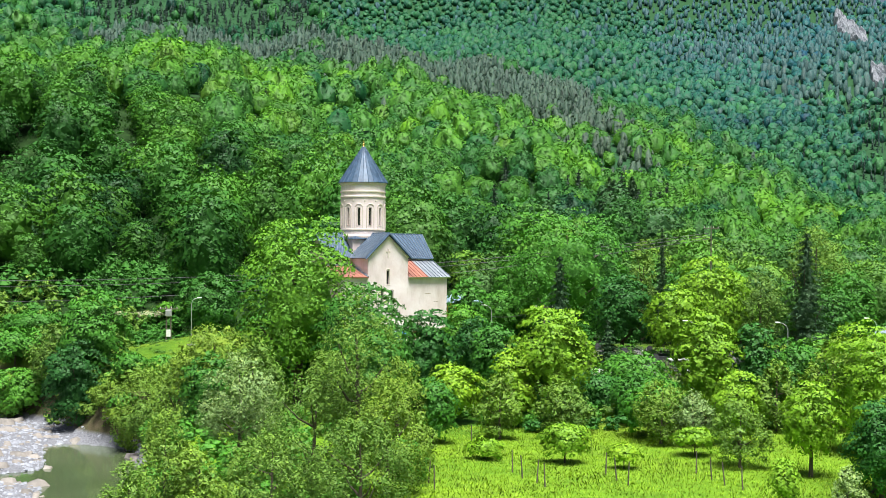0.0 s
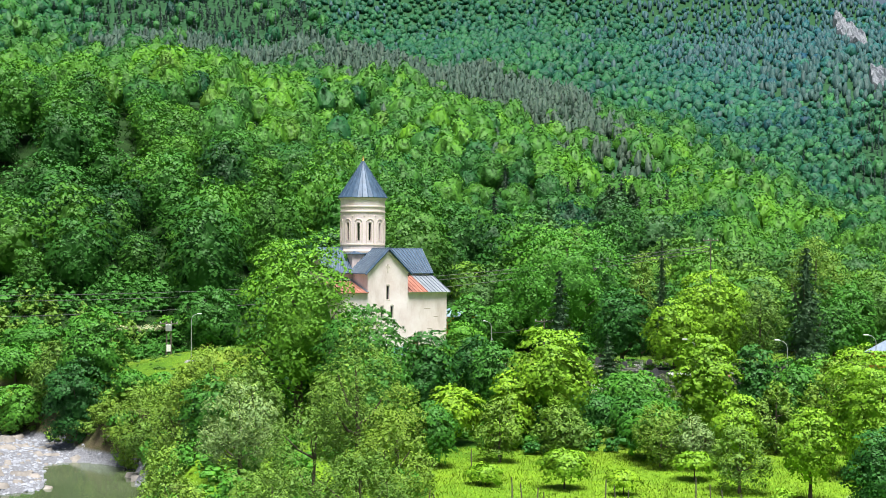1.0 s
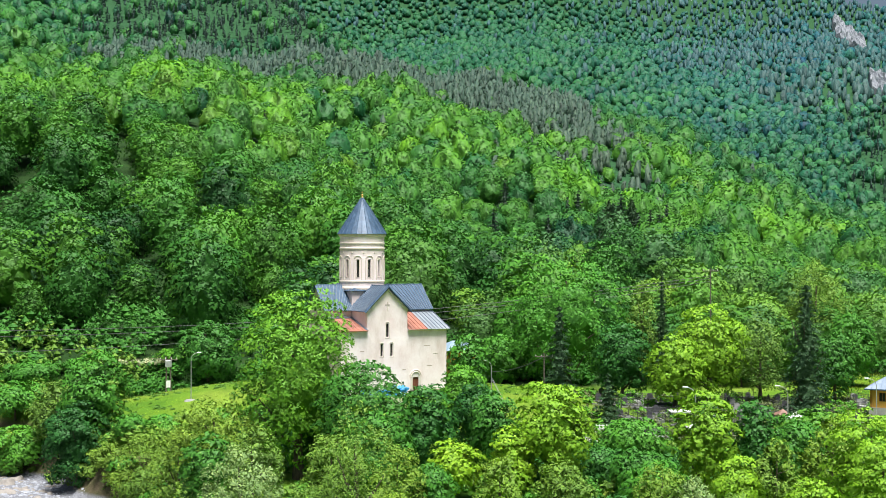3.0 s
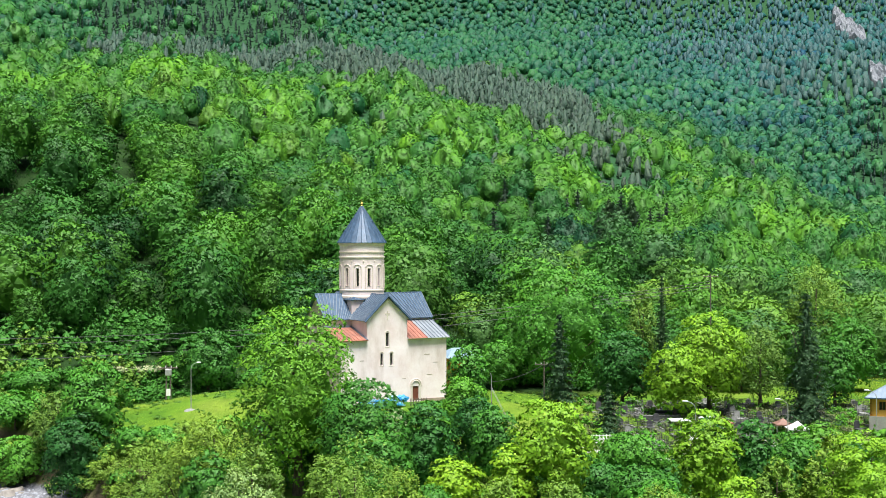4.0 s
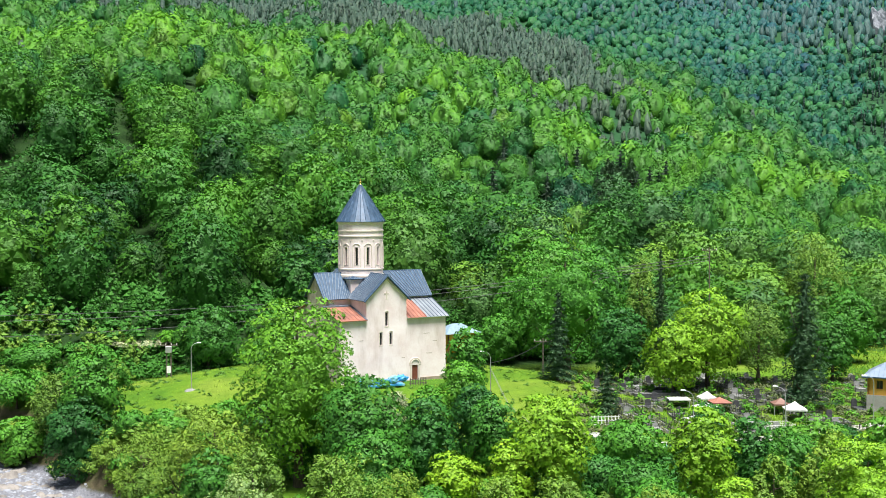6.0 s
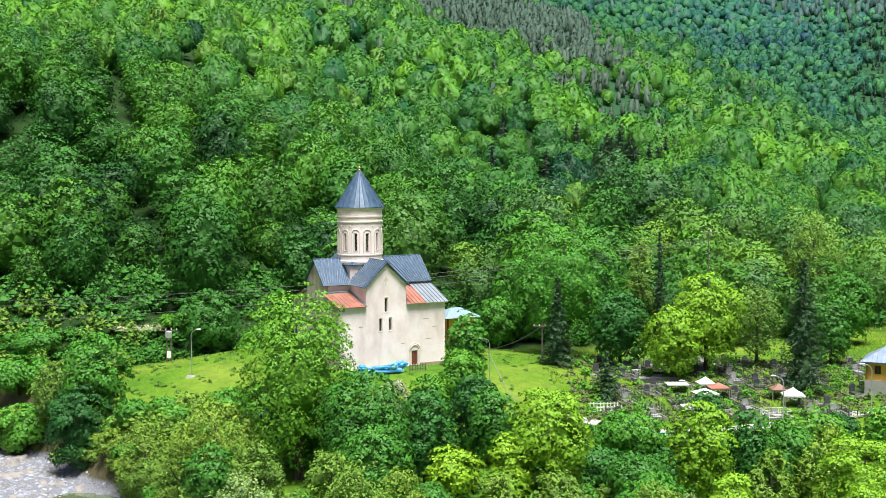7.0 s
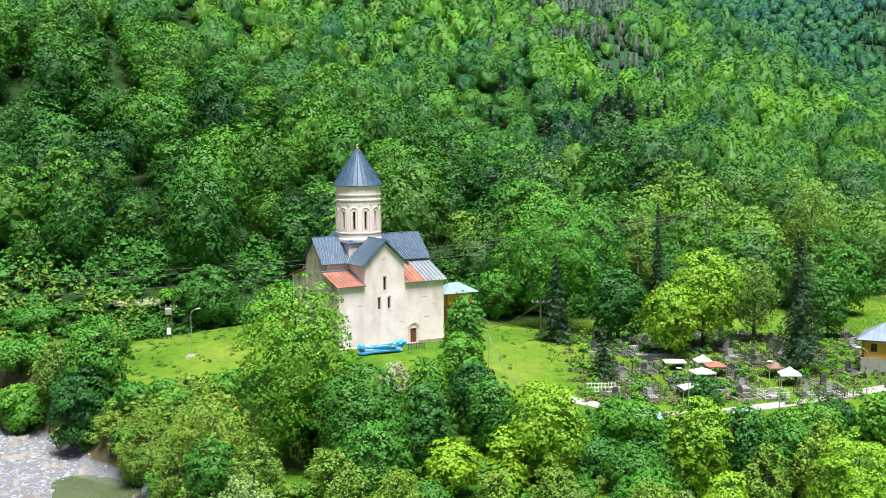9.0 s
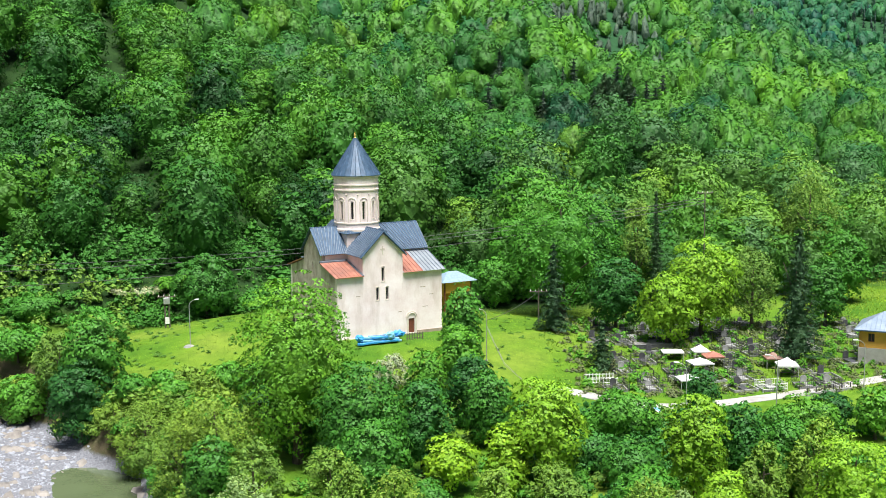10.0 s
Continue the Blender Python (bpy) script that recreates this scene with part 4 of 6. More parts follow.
tree(98.4, 337.0, 11.6, 19.8, "willow", 28, .1)
tree(40.4, 250.0, 9.5, 8.6, "acacia", 29, .2)
tree(9.5, 110.5, 6.8, 7.5, "yellow", 30, .15)
tree(6.1, 109.0, 3.3, 4.0, "yellow", 31, .1)
tree(0.9, 110.0, 1.7, 5.2, "yellow", 32, .1)
tree(22.0, 105.5, 6.7, 5.5, "yellow", 33, .1)
tree(26.2, 106.3, 5.9, 3.5, "dark", 34, .04)
tree(33.7, 114.5, 4.1, 7.5, "lime", 35, .04)
tree(31.2, 92.5, 6.5, 6.7, "yellow", 36, .08)
tree(9.7, 105.0, 0.6, 4.2, "acacia", 37, .05)
tree(14.4, 116.0, 0.4, 5.5, "dark", 38, .03)
tree(17.2, 110.0, 1.0, 5.8, "maple", 39, .04)
tree(5.0, 124.0, 4.6, 5.2, "maple", 40, .04)
tree(3.4, 131.0, 4.8, 5.2, "dark", 41, .04)
tree(-5.8, 147.0, 1.3, 4.5, "flower", 42, .02)
tree(-1.4, 140.0, 3.2, 4.6, "maple", 43, .02)
tree(-58.7, 172.0, 0.6, 9.4, "maple", 44, .04)
tree(-56.2, 163.0, -4.7, 7.4, "acacia", 45, .03)
tree(-33.1, 138.0, -1.9, 6.3, "acacia", 46, .03)
tree(-39.8, 147.0, -7.6, 4.6, "acacia", 47, .03)
tree(-62.2, 190.0, 2.0, 10.3, "maple", 48, .06)
tree(28.7, 135.0, 1.9, 3.7, "dark", 49, .04)
tree(27.4, 104.0, 2.6, 4.3, "acacia", 50, .04)
tree(44.2, 125.0, 2.4, 4.5, "maple", 51, .05)
tree(-18.1, 128.0, 2.3, 5.8, "dark", 52, .03)
tree(-12.5, 124.0, 3.7, 4.5, "maple", 53, .03)
tree(89.0, 260.0, 4.4, 11.8, "maple", 54, .05)
tree(69.4, 230.0, 9.4, 8.3, "maple", 55, .05)
tree(64.5, 235.0, 8.5, 8.5, "acacia", 56, .06)
tree(56.1, 240.0, 7.0, 9.5, "maple", 57, .05)
tree(50.8, 260.0, 10.0, 7.0, "maple", 58, .05)
tree(7.2, 235.0, 4.7, 7.4, "maple", 59, .05)
tree(8.8, 200.0, 5.5, 7.2, "maple", 60, .03)
tree(-28.6, 190.0, 1.7, 5.2, "maple", 61, .04)
tree(-4.9, 74.4, 8.8, 5.0, "acacia", 62, .22)
tree(-7.7, 74.7, 3.8, 6.0, "acacia", 63, .06)
tree(-3.1, 72.0, 4.1, 4.2, "acacia", 64, .06)
tree(-4.2, 65.0, 2.6, 5.5, "acacia", 65, .05)
tree(-13.4, 61.3, 3.4, 3.2, "acacia", 66, .06)
tree(-8.9, 66.0, 1.8, 5.0, "acacia", 67, .05)
tree(-11.6, 60.0, 1.9, 3.2, "acacia", 68, .05)
tree(-13.9, 57.0, 1.7, 3.0, "acacia", 69, .05)
tree(-14.8, 92.0, 3.6, 6.2, "willow", 70, .1)
tree(-20.1, 108.0, 2.6, 4.8, "maple", 71, .06)
tree(27.0, 79.0, 6.4, 3.5, "yellow", 72, .08)
tree(26.3, 76.0, 2.9, 4.1, "dark", 73, .04)
tree(24.4, 84.0, 2.9, 3.8, "yellow", 74, .22)
tree(8.5, 88.5, -0.5, 3.5, "yellow", 75, .15)
tree(18.3, 92.0, -1.3, 3.1, "yellow", 76, .25)
tree(20.4, 87.0, 1.2, 3.9, "acacia", 77, .1)
tree(19.2, 97.0, 0.7, 3.6, "willow", 78, .08)
tree(19.6, 73.0, -0.6, 1.8, "yellow", 79, .1)
tree(22.3, 70.0, -0.4, 2.1, "willow", 80, .08)
tree(-1.6, 80.0, 1.0, 2.4, "acacia", 81, .05)
tree(5.6, 108.0, 0.3, 3.9, "yellow", 82, .06)
tree(12.3, 86.0, -1.7, 2.3, "yellow", 83, .25)
tree(3.0, 90.0, -2.2, 2.9, "yellow", 84, .3)
tree(29.7, 108.0, 4.1, 5.8, "maple", 85, .05)
tree(31.9, 104.0, 4.7, 4.7, "acacia", 86, .05)
tree(17.1, 102.0, 1.1, 5.5, "maple", 87, .04)
tree(10.5, 104.0, 0.3, 4.2, "acacia", 88, .04)
tree(-2.5, 76.0, 0.3, 3.0, "maple", 89, .04)
tree(-53.7, 160.0, -3.6, 8.6, "maple", 90, .03)
tree(-35.3, 141.0, -6.1, 5.4, "acacia", 201, .03)
tree(-39.5, 150.0, -3.8, 6.1, "maple", 202, .03)
tree(-30.6, 132.0, -4.5, 5.4, "acacia", 203, .03)
tree(-26.8, 124.0, -4.5, 5.7, "maple", 204, .04)
tree(18.5, 128.0, -0.6, 4.2, "maple", 205, .03)
tree(40.6, 128.0, 1.0, 4.7, "dark", 206, .03)
tree(-3.5, 96.0, 3.1, 4.4, "acacia", 207, .04)
tree(-0.9, 98.0, 1.6, 4.1, "maple", 208, .04)
tree(16.9, 98.0, 1.5, 4.5, "acacia", 209, .04)
tree(22.5, 97.0, 2.4, 3.9, "yellow", 210, .05)
tree(4.5, 101.0, 1.7, 3.7, "acacia", 211, .04)
tree(-8.5, 116.0, 4.7, 3.6, "lime", 212, .05)
tree(66.5, 205.0, 8.6, 8.1, "maple", 213, .05)
tree(35.0, 202.0, 15.6, 2.7, "spruce", 301, .02)
tree(68.6, 232.0, 16.9, 11.0, "acacia", 302, .15)
tree(67.5, 214.0, 4.2, 5.3, "yellow", 303, .05)
tree(79.5, 240.0, 6.9, 8.7, "maple", 304, .05)
tree(32.7, 208.0, 13.8, 5.7, "acacia", 305, .12)
tree(-37.9, 143.5, -3.5, 5.0, "acacia", 311, .03)
tree(-40.8, 151.0, -1.3, 5.5, "acacia", 312, .03)
tree(-36.3, 145.5, -0.5, 4.5, "maple", 313, .03)
tree(-36.2, 142.0, -4.8, 4.0, "maple", 314, .03)
tree(-41.5, 147.0, -6.3, 4.0, "acacia", 315, .03)
tree(19.0, 127.0, 1.5, 7.5, "maple", 321, .03)

# bushes along the edge where the lawn falls to the bank
for k, (bx, by, top, bw, kind) in enumerate(((-30, 150, -0.6, 5, "acacia"), (-25.5, 148.5, 0.2, 5, "maple"), (-33.5, 150.5, -1.2, 4.5, "maple"), (-21.5, 146, 0.8, 5.5, "maple"),
                                             (-27.5, 146, -0.8, 5, "acacia"), (-31.5, 147, -1.6, 5, "maple"), (-18, 148, 0.6, 4.5, "acacia"), (-23.5, 150.5, -0.9, 3.5, "lime"))):
    tree(bx, by, top, bw, kind, 350 + k, .03)

# slender pines with long bare stems on the slope
for k in range(7):
    tree(50.5 + k * 1.7 + (k % 2) * 0.6, 398.0 + (k * 5) % 8, 33.5 + (k * 3) % 4, 4.6, "spruce", 330 + k, .55, size=0.6, label="tall slender pine with a long bare stem")

# ---- woods on the hillside ----
rng = np.random.default_rng(7)


def scatter(y0, y1, gap, gen, x_from=None):
    """A jittered grid of tree places."""
    pts = []
    y = y0
    while y < y1:
        half = 0.372 * y + 16
        xs = np.arange(-half, half, gap) + gen.uniform(-0.42, 0.42, len(np.arange(-half, half, gap))) * gap
        ys = y + gen.uniform(-0.45, 0.45, len(xs)) * gap
        pts.append(np.stack([xs, ys], 1))
        y += gap * 0.88
    return np.concatenate(pts)


def pine_share(x, y):
    """How far pines take over: the upper belt, and two stands lower down."""
    belt = smooth(770, 830, y + x * 0.45) * smooth(150, 90, x)
    stand1 = smooth(60, 30, np.hypot((x - 72) * 1.0, (y - 640) * 0.5))
    stand2 = smooth(30, 14, np.hypot(x - 58, (y - 425) * 0.6))
    stand3 = smooth(40, 20, np.hypot(x + 150, (y - 700) * 0.3))
    belt = belt * smooth(-0.30, -0.26, x / y)
    return np.maximum.reduce([belt * 0.93, stand1 * 0.8, stand2 * 0.7, stand3 * 0.5, 0.035 + 0 * x])


def pine_proto(seed, w, h, n, size, core=True):
    v, f, sn = cone_crown(np.random.default_rng(seed), w, h, n, size, 9, 0.55, core)
    return v * np.array([1, 1, 0.75]) + np.array([0, 0, h * 0.25]), f, sn


# the nearest trees of the slope are trees of their own, on shared meshes
near_meshes = []
for k in range(9):
    w = (11, 9.5, 12.5, 10, 8.5, 12, 9, 13.5, 10.5)[k]
    h = (13, 14.5, 14, 12.5, 13, 14, 13.5, 15, 16)[k]
    v, f, sn = boughs(np.random.default_rng(300 + k), w, h, (1.5, 1.9, 1.7, 2.1)[k % 4], 2500, 0.52, 2, dome=1.2, body=0.56)
    near_meshes.append([mesh_of("crown", v + np.array([0, 0, 1.2]), f, m, normals=sn) for m in (WOODS, WOODS_DEEP, WOODS_LIGHT, WOODS_BLUE)])
trunk_bm = trunk_mesh(np.random.default_rng(5), 11, 0.2, 0.25, 6, 4)
trunk_me = bpy.data.meshes.new("trunk")
trunk_bm.to_mesh(trunk_me)
trunk_bm.free()
trunk_me.materials.append(BARK)
near = scatter(194, 350, 11.6, rng)
nz = ground(near[:, 0], near[:, 1])
keep = (near[:, 1] > np.where(near[:, 0] < -22, 202, np.where(near[:, 0] > 24, 201, 212))) & ~((near[:, 0] > 64) & (near[:, 1] < 230))
near, nz = near[keep], nz[keep]
order = np.argsort(near[:, 1])
near, nz = near[order], nz[order]
for k in range(min(300, len(near))):
    i = int(rng.integers(0, 9))
    s = rng.uniform(0.62, 1.38)
    ob = thing("hillside_tree", pose(near[k, 0], near[k, 1], nz[k] - 0.3, 0, 0, rng.uniform(0, 360)) @ Matrix.Diagonal((s, s, s * rng.uniform(0.75, 1.1), 1)),
               "dense green broadleaf tree in the hillside wood", "tree", "trees of the hillside wood")
    right = smooth(-45, 35, near[k, 0])
    deep = (0.78 - 0.58 * right - 0.15 * smooth(40, 70, near[k, 0])) * (1 - 0.7 * smooth(245, 300, near[k, 1]))
    fresh = 0.33 + 0.40 * float(smooth(30, 60, near[k, 0]))
    c = new("crown", near_meshes[i][int(rng.choice(4, p=((1 - deep) * (1 - (0.22 + fresh) * right), deep, (1 - deep) * fresh * right, (1 - deep) * 0.22 * right)))])
    c.parent = ob
    t = new("trunk", trunk_me)
    t.parent = ob
rest = np.concatenate([near[300:], scatter(350, 500, 12.5, rng)])


def woods(name, pts, protos, material, label, lift, scale, tint_of, tall=(0.65, 1.1)):
    """Many trees joined into one mesh."""
    zz = ground(pts[:, 0], pts[:, 1])
    V, F, T, S = [], [], [], []
    base = 0
    for (x, y), z in zip(pts, zz):
        v, f, sn = protos[int(rng.integers(0, len(protos)))]
        q, s = rng.uniform(0, math.tau), rng.uniform(*scale)
        c, si = math.cos(q) * s, math.sin(q) * s
        V.append(np.stack([v[:, 0] * c - v[:, 1] * si + x, v[:, 0] * si + v[:, 1] * c + y, v[:, 2] * s * rng.uniform(*tall) + z + lift], 1))
        F.append(f + base)
        S.append(np.stack([(sn[:, 0] * c - sn[:, 1] * si) / s, (sn[:, 0] * si + sn[:, 1] * c) / s, sn[:, 2]], 1))
        T.append(np.tile((*tint_of(x, y), 1.0), (len(f), 1)))
        base += len(v)
    ob = new(name, mesh_of(name, np.concatenate(V), np.concatenate(F), material, np.concatenate(T), np.concatenate(S)))
    return tagged(ob, label, "woods", kind="stuff")


def hazed_leaf_tint(x, y):
    """From deep green to yellow-green, tree by tree and stand by stand; far trees bluer, with haze painted in."""
    stand = noise.noise(Vector((x * 0.012, y * 0.009, 3.0)))
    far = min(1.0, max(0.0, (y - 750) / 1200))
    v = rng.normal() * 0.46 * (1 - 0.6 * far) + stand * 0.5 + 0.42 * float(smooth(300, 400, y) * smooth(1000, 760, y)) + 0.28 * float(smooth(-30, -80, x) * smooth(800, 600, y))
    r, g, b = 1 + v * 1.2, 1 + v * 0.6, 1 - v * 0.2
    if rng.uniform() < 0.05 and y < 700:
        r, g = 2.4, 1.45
    # Distance takes out red and adds blue: haze laid into the leaf colour.
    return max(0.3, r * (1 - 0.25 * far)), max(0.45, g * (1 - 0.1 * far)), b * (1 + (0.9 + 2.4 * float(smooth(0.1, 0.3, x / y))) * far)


def hazed_pine_tint(x, y):
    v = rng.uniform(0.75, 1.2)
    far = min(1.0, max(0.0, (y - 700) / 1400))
    # Far pines lose red and gain blue, haze put into their base colour.
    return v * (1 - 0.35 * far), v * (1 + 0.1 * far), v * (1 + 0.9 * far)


def crowns(seed, count, w, h, lobes, level, n=0, size=0.5, rough=0.08, floor=-0.5):
    """A handful of crowns for the woods farther up."""
    out = []
    for k in range(count):
        g, ww, hh, m = np.random.default_rng(seed + k), w * (0.85 + 0.1 * (k % 4)), h * (0.9 + 0.1 * (k % 3)), lobes + k % 3 * 2
        body = billow(g, ww, hh, m, level, rough, floor)
        out.append(strewn(g, body, n, size) if n else body)
    return out


mid = crowns(400, 9, 12.0, 14.0, 22, 2, 780, 0.76, 0.07, -0.6)
back = crowns(500, 8, 12.5, 13, 14, 1, 210, 1.15, 0.1, -0.45)
far_n = crowns(640, 6, 13, 13, 9, 1, 40, 1.7, 0.12, -0.3)
pine_n = [pine_proto(660 + k, 6.5, 14 + k % 3, 30, 1.9) for k in range(5)]
far_p = crowns(600, 8, 17, 16, 8, 1, 10, 2.4, 0.14, -0.3)
pine_a = [pine_proto(700 + k, 6, 15, 340, 1.0) for k in range(4)]
pine_b = crowns(720, 6, 5.4, 13, 7, 1, 12, 1.3, 0.18, -0.6)
pine_c = crowns(740, 6, 8, 19, 6, 1, 0, 0, 0.2, -0.6)


def split(pts):
    share = pine_share(pts[:, 0], pts[:, 1])
    is_pine = rng.uniform(0, 1, len(pts)) < share
    ok = ground(pts[:, 0], pts[:, 1]) > -6
    return pts[~is_pine & ok], pts[is_pine & ok]


leafy, piney = split(rest)
leafy = leafy[np.hypot(leafy[:, 0] - 54, (leafy[:, 1] - 392) * 0.7) > 11]
woods("broadleaf_woods", leafy, mid, WOODS_TINT, "dense green broadleaf wood on the slope above the church", 1.0, (0.62, 1.22), hazed_leaf_tint)
woods("pine_stand", piney, pine_a, PINES_TINT, "dark pines among the broadleaf wood", 0.0, (0.7, 1.15), hazed_pine_tint)
leafy, piney = split(scatter(500, 1000, 12.8, rng))
woods("broadleaf_woods", leafy, back, WOODS_TINT, "green broadleaf wood on the upper slope", 0.5, (0.65, 1.35), hazed_leaf_tint)
thick = scatter(690, 1000, 5.8, rng)
thick = thick[rng.uniform(0, 1, len(thick)) < (pine_share(thick[:, 0], thick[:, 1]) - 0.3) * 1.2]
piney = np.concatenate([piney, thick])
woods("pine_belt", piney, pine_b, PINES_TINT, "grey-green belt of pines along the crest", 0.0, (0.65, 1.15), hazed_pine_tint)
CLIFFS = ((700, 2160, 24, 190), (552, 1580, 18, 66), (516, 2620, 18, 90))
high = np.concatenate([scatter(1000, 1420, 12.5, rng), scatter(1420, 2800, 16.5, rng)])
high = high[(high[:, 0] > -0.2 * high[:, 1]) | (high[:, 1] < 1350)]
ratio = high[:, 0] / high[:, 1] - (0.355 - (high[:, 1] - 1000) * 0.000152) + 0.02 * np.sin(high[:, 1] * 0.013)
crest = smooth(-0.30, -0.27, high[:, 0] / high[:, 1]) * smooth(-0.08, -0.12, high[:, 0] / high[:, 1]) * smooth(1420, 1350, high[:, 1])
con = rng.uniform(0, 1, len(high)) < 0.06 + 0.66 * smooth(-0.025, 0.02, ratio) + 0.85 * crest
bare = np.zeros(len(high), bool)
for cx, cy, rx, ry in CLIFFS:
    bare |= np.hypot((high[:, 0] - cx - (high[:, 1] - cy) * 0.17) / rx, (high[:, 1] - cy) / ry) < 0.9
high, con = high[~bare], con[~bare]
close = high[:, 1] < 1420
woods("mountain_foot_woods", high[~con & close], far_n, FAR_TINT, "green woods at the foot of the far mountain", 0.0, (0.65, 1.2), hazed_leaf_tint)
woods("mountain_foot_pines", high[con & close], pine_n, PINES_TINT, "dark conifers at the foot of the far mountain", 0.0, (0.65, 1.1), hazed_pine_tint)
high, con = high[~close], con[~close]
woods("mountain_broadleaf_woods", high[~con], far_p, FAR_TINT, "green woods on the far mountain side", 0.0, (0.6, 1.15), hazed_leaf_tint)
woods("mountain_pine_woods", high[con], pine_c, PINES_TINT, "dark conifers on the far mountain, tinted blue for haze", 0.0, (0.6, 1.1), hazed_pine_tint)


# bare cliffs high on the mountain
for cx, cy, rx, ry in CLIFFS:
    bm = bmesh.new()
    n = 44
    rows = []
    for j in range(n):
        row = []
        for i in range(n):
            s, t = i / (n - 1) * 2 - 1, j / (n - 1) * 2 - 1
            x, y = cx + s * rx * (0.75 + 0.4 * noise.noise(Vector((t * 2.5, cx, 0)))) + t * 0.17 * ry, cy + t * ry
            e = max(0.0, 1 - s * s - t * t)
            step = 12 * abs(noise.noise(Vector((x * 0.05, y * 0.02, 1)))) + 9 * noise.noise(Vector((x * 0.16, y * 0.05, 4))) + 4 * noise.noise(Vector((x * 0.4, y * 0.12, 6)))
            row.append(bm.verts.new((x + 4 * noise.noise(Vector((y * 0.06, x * 0.05, 9))), y, gz(x, y) - 6 + min(1, e * 4) * (16 + step + 9 * t))))
        rows.append(row)
    for j in range(n - 1):
        for i in range(n - 1):
            bm.faces.new((rows[j][i], rows[j][i + 1], rows[j + 1][i + 1], rows[j + 1][i]))
    tagged(part("cliff", bm, CLIFF, None, "pale bare rock face high on the wooded mountain"), category="cliff", kind="structure")


# ---- things round the church ----
def street_lamp(x, y, h, turn, label):
    ob = thing("street_lamp", pose(x, y, gz(x, y), 0, 0, turn), label, "street lamp", "street lamps")
    bm = bmesh.new()
    tube(bm, [(0, 0, -0.2), (0, 0, h * 0.5), (0, 0, h)], [0.065, 0.055, 0.042], 10)
    part("pole", bm, POLE, ob)
    bm = bmesh.new()
    tube(bm, [(0, 0, h - 0.05), (0.12, 0, h + 0.35), (0.45, 0, h + 0.62), (0.9, 0, h + 0.72)], 0.032, 8)
    part("arm", bm, POLE, ob)
    bm = soft_box(0.75, -0.13, h + 0.66, 1.3, 0.13, h + 0.80, 0.05)
    part("lamp_head", bm, LAMP_HEAD, ob, "white lamp head")
    part("base", soft_box(-0.18, -0.18, -0.3, 0.18, 0.18, 0.12, 0.02), CONCRETE, ob)
    return ob


street_lamp(5.9, 156.5, 5.9, 180, "tall grey street lamp on the church lawn")
street_lamp(-33.0, 164.0, 5.4, 20, "grey street lamp on a concrete pad in the lawn")
street_lamp(35.4, 129.7, 7.2, 160, "grey street lamp beside the pale road")
street_lamp(25.0, 125.2, 7.4, 160, "grey street lamp below the cemetery canopies")
street_lamp(46.7, 136.0, 7.3, 170, "grey street lamp in front of the ochre house")
bm = bmesh.new()
lathe(bm, ((0.0, 0.05), (0.65, 0.04), (1.1, -0.3)), 18)
pad = part("concrete_pad", bm, GREY_STONE, None, "round concrete pad set in the lawn")
pad.matrix_basis = pose(-33.0, 164.0, gz(-33, 164) + 0.01)
tagged(pad, category="pad")


def power_pole(x, y, h, turn, label, box_on=False):
    ob = thing("utility_pole", pose(x, y, gz(x, y), 0, 0, turn), label, "utility pole", "utility poles")
    for dx in ((-0.3, 0.3) if box_on else (0,)):
        bm = bmesh.new()
        tube(bm, [(dx, 0, -0.3), (dx, 0, h)], [0.13, 0.09], 8)
        part("pole", bm, WOOD_POST, ob)
    part("cross_arm", soft_box(-1.3, -0.07, h - 0.5, 1.3, 0.07, h - 0.36, 0.01), WOOD_POST, ob)
    for dx in (-1.15, -0.4, 0.4, 1.15):
        bm = bmesh.new()
        tube(bm, [(dx, 0, h - 0.37), (dx, 0, h - 0.12)], [0.05, 0.03], 8)
        part("insulator", bm, WHITE_PAINT, ob)
    if box_on:
        part("transformer", soft_box(-0.45, -0.35, h - 1.5, 0.45, 0.35, h - 0.55, 0.05), POLE, ob, "grey transformer box")
        part("notice_board", soft_box(-0.3, -0.2, 0.6, 0.3, -0.16, 1.6, 0.01), WHITE_PAINT, ob, "white board low on the pole")
    return ob


power_pole(-39.5, 180.0, 5.0, 8, "wooden twin pole with grey transformer on the lawn", True)
power_pole(14.0, 176.0, 5.2, 0, "slim wooden utility pole by the path")
power_pole(42.0, 198.0, 19.5, 10, "tall utility pole among trees at the hill foot")


def wire(a, b, sag, label):
    bm = bmesh.new()
    a, b = Vector(a), Vector(b)
    pts = [a.lerp(b, f) - Vector((0, 0, sag * 4 * f * (1 - f))) for f in np.linspace(0, 1, 25)]
    tube(bm, pts, 0.038, 5)
    tagged(part("power_line", bm, IRON, None, label), category="wire", group="power lines")


LEFT_ENDS = (6.6, 5.7, 3.2)
for k in range(3):
    wire((-75, 187, LEFT_ENDS[k]), (42.0, 198, 14.9 - 0.45 * k), 2.2, "thin dark power line at the foot of the hill")
wire((5.9, 156.5, gz(5.9, 156.5) + 5.2), (14.0, 176, gz(14, 176) + 4.8), 0.5, "thin service cable from the lamp")
for d in (0, 0.25):
    bm = bmesh.new()
    tube(bm, [(5.9, 156.5, gz(5.9, 156.5) + 4.6 - d), (7.9, 151.5, gz(7.9, 151.5) + 1.9 - d), (10.8, 146, gz(10.8, 146) + 0.4)], 0.022, 5)
    tagged(part("stay_cable", bm, POLE, None, "pale cable slanting down from the lamp"), category="cable")


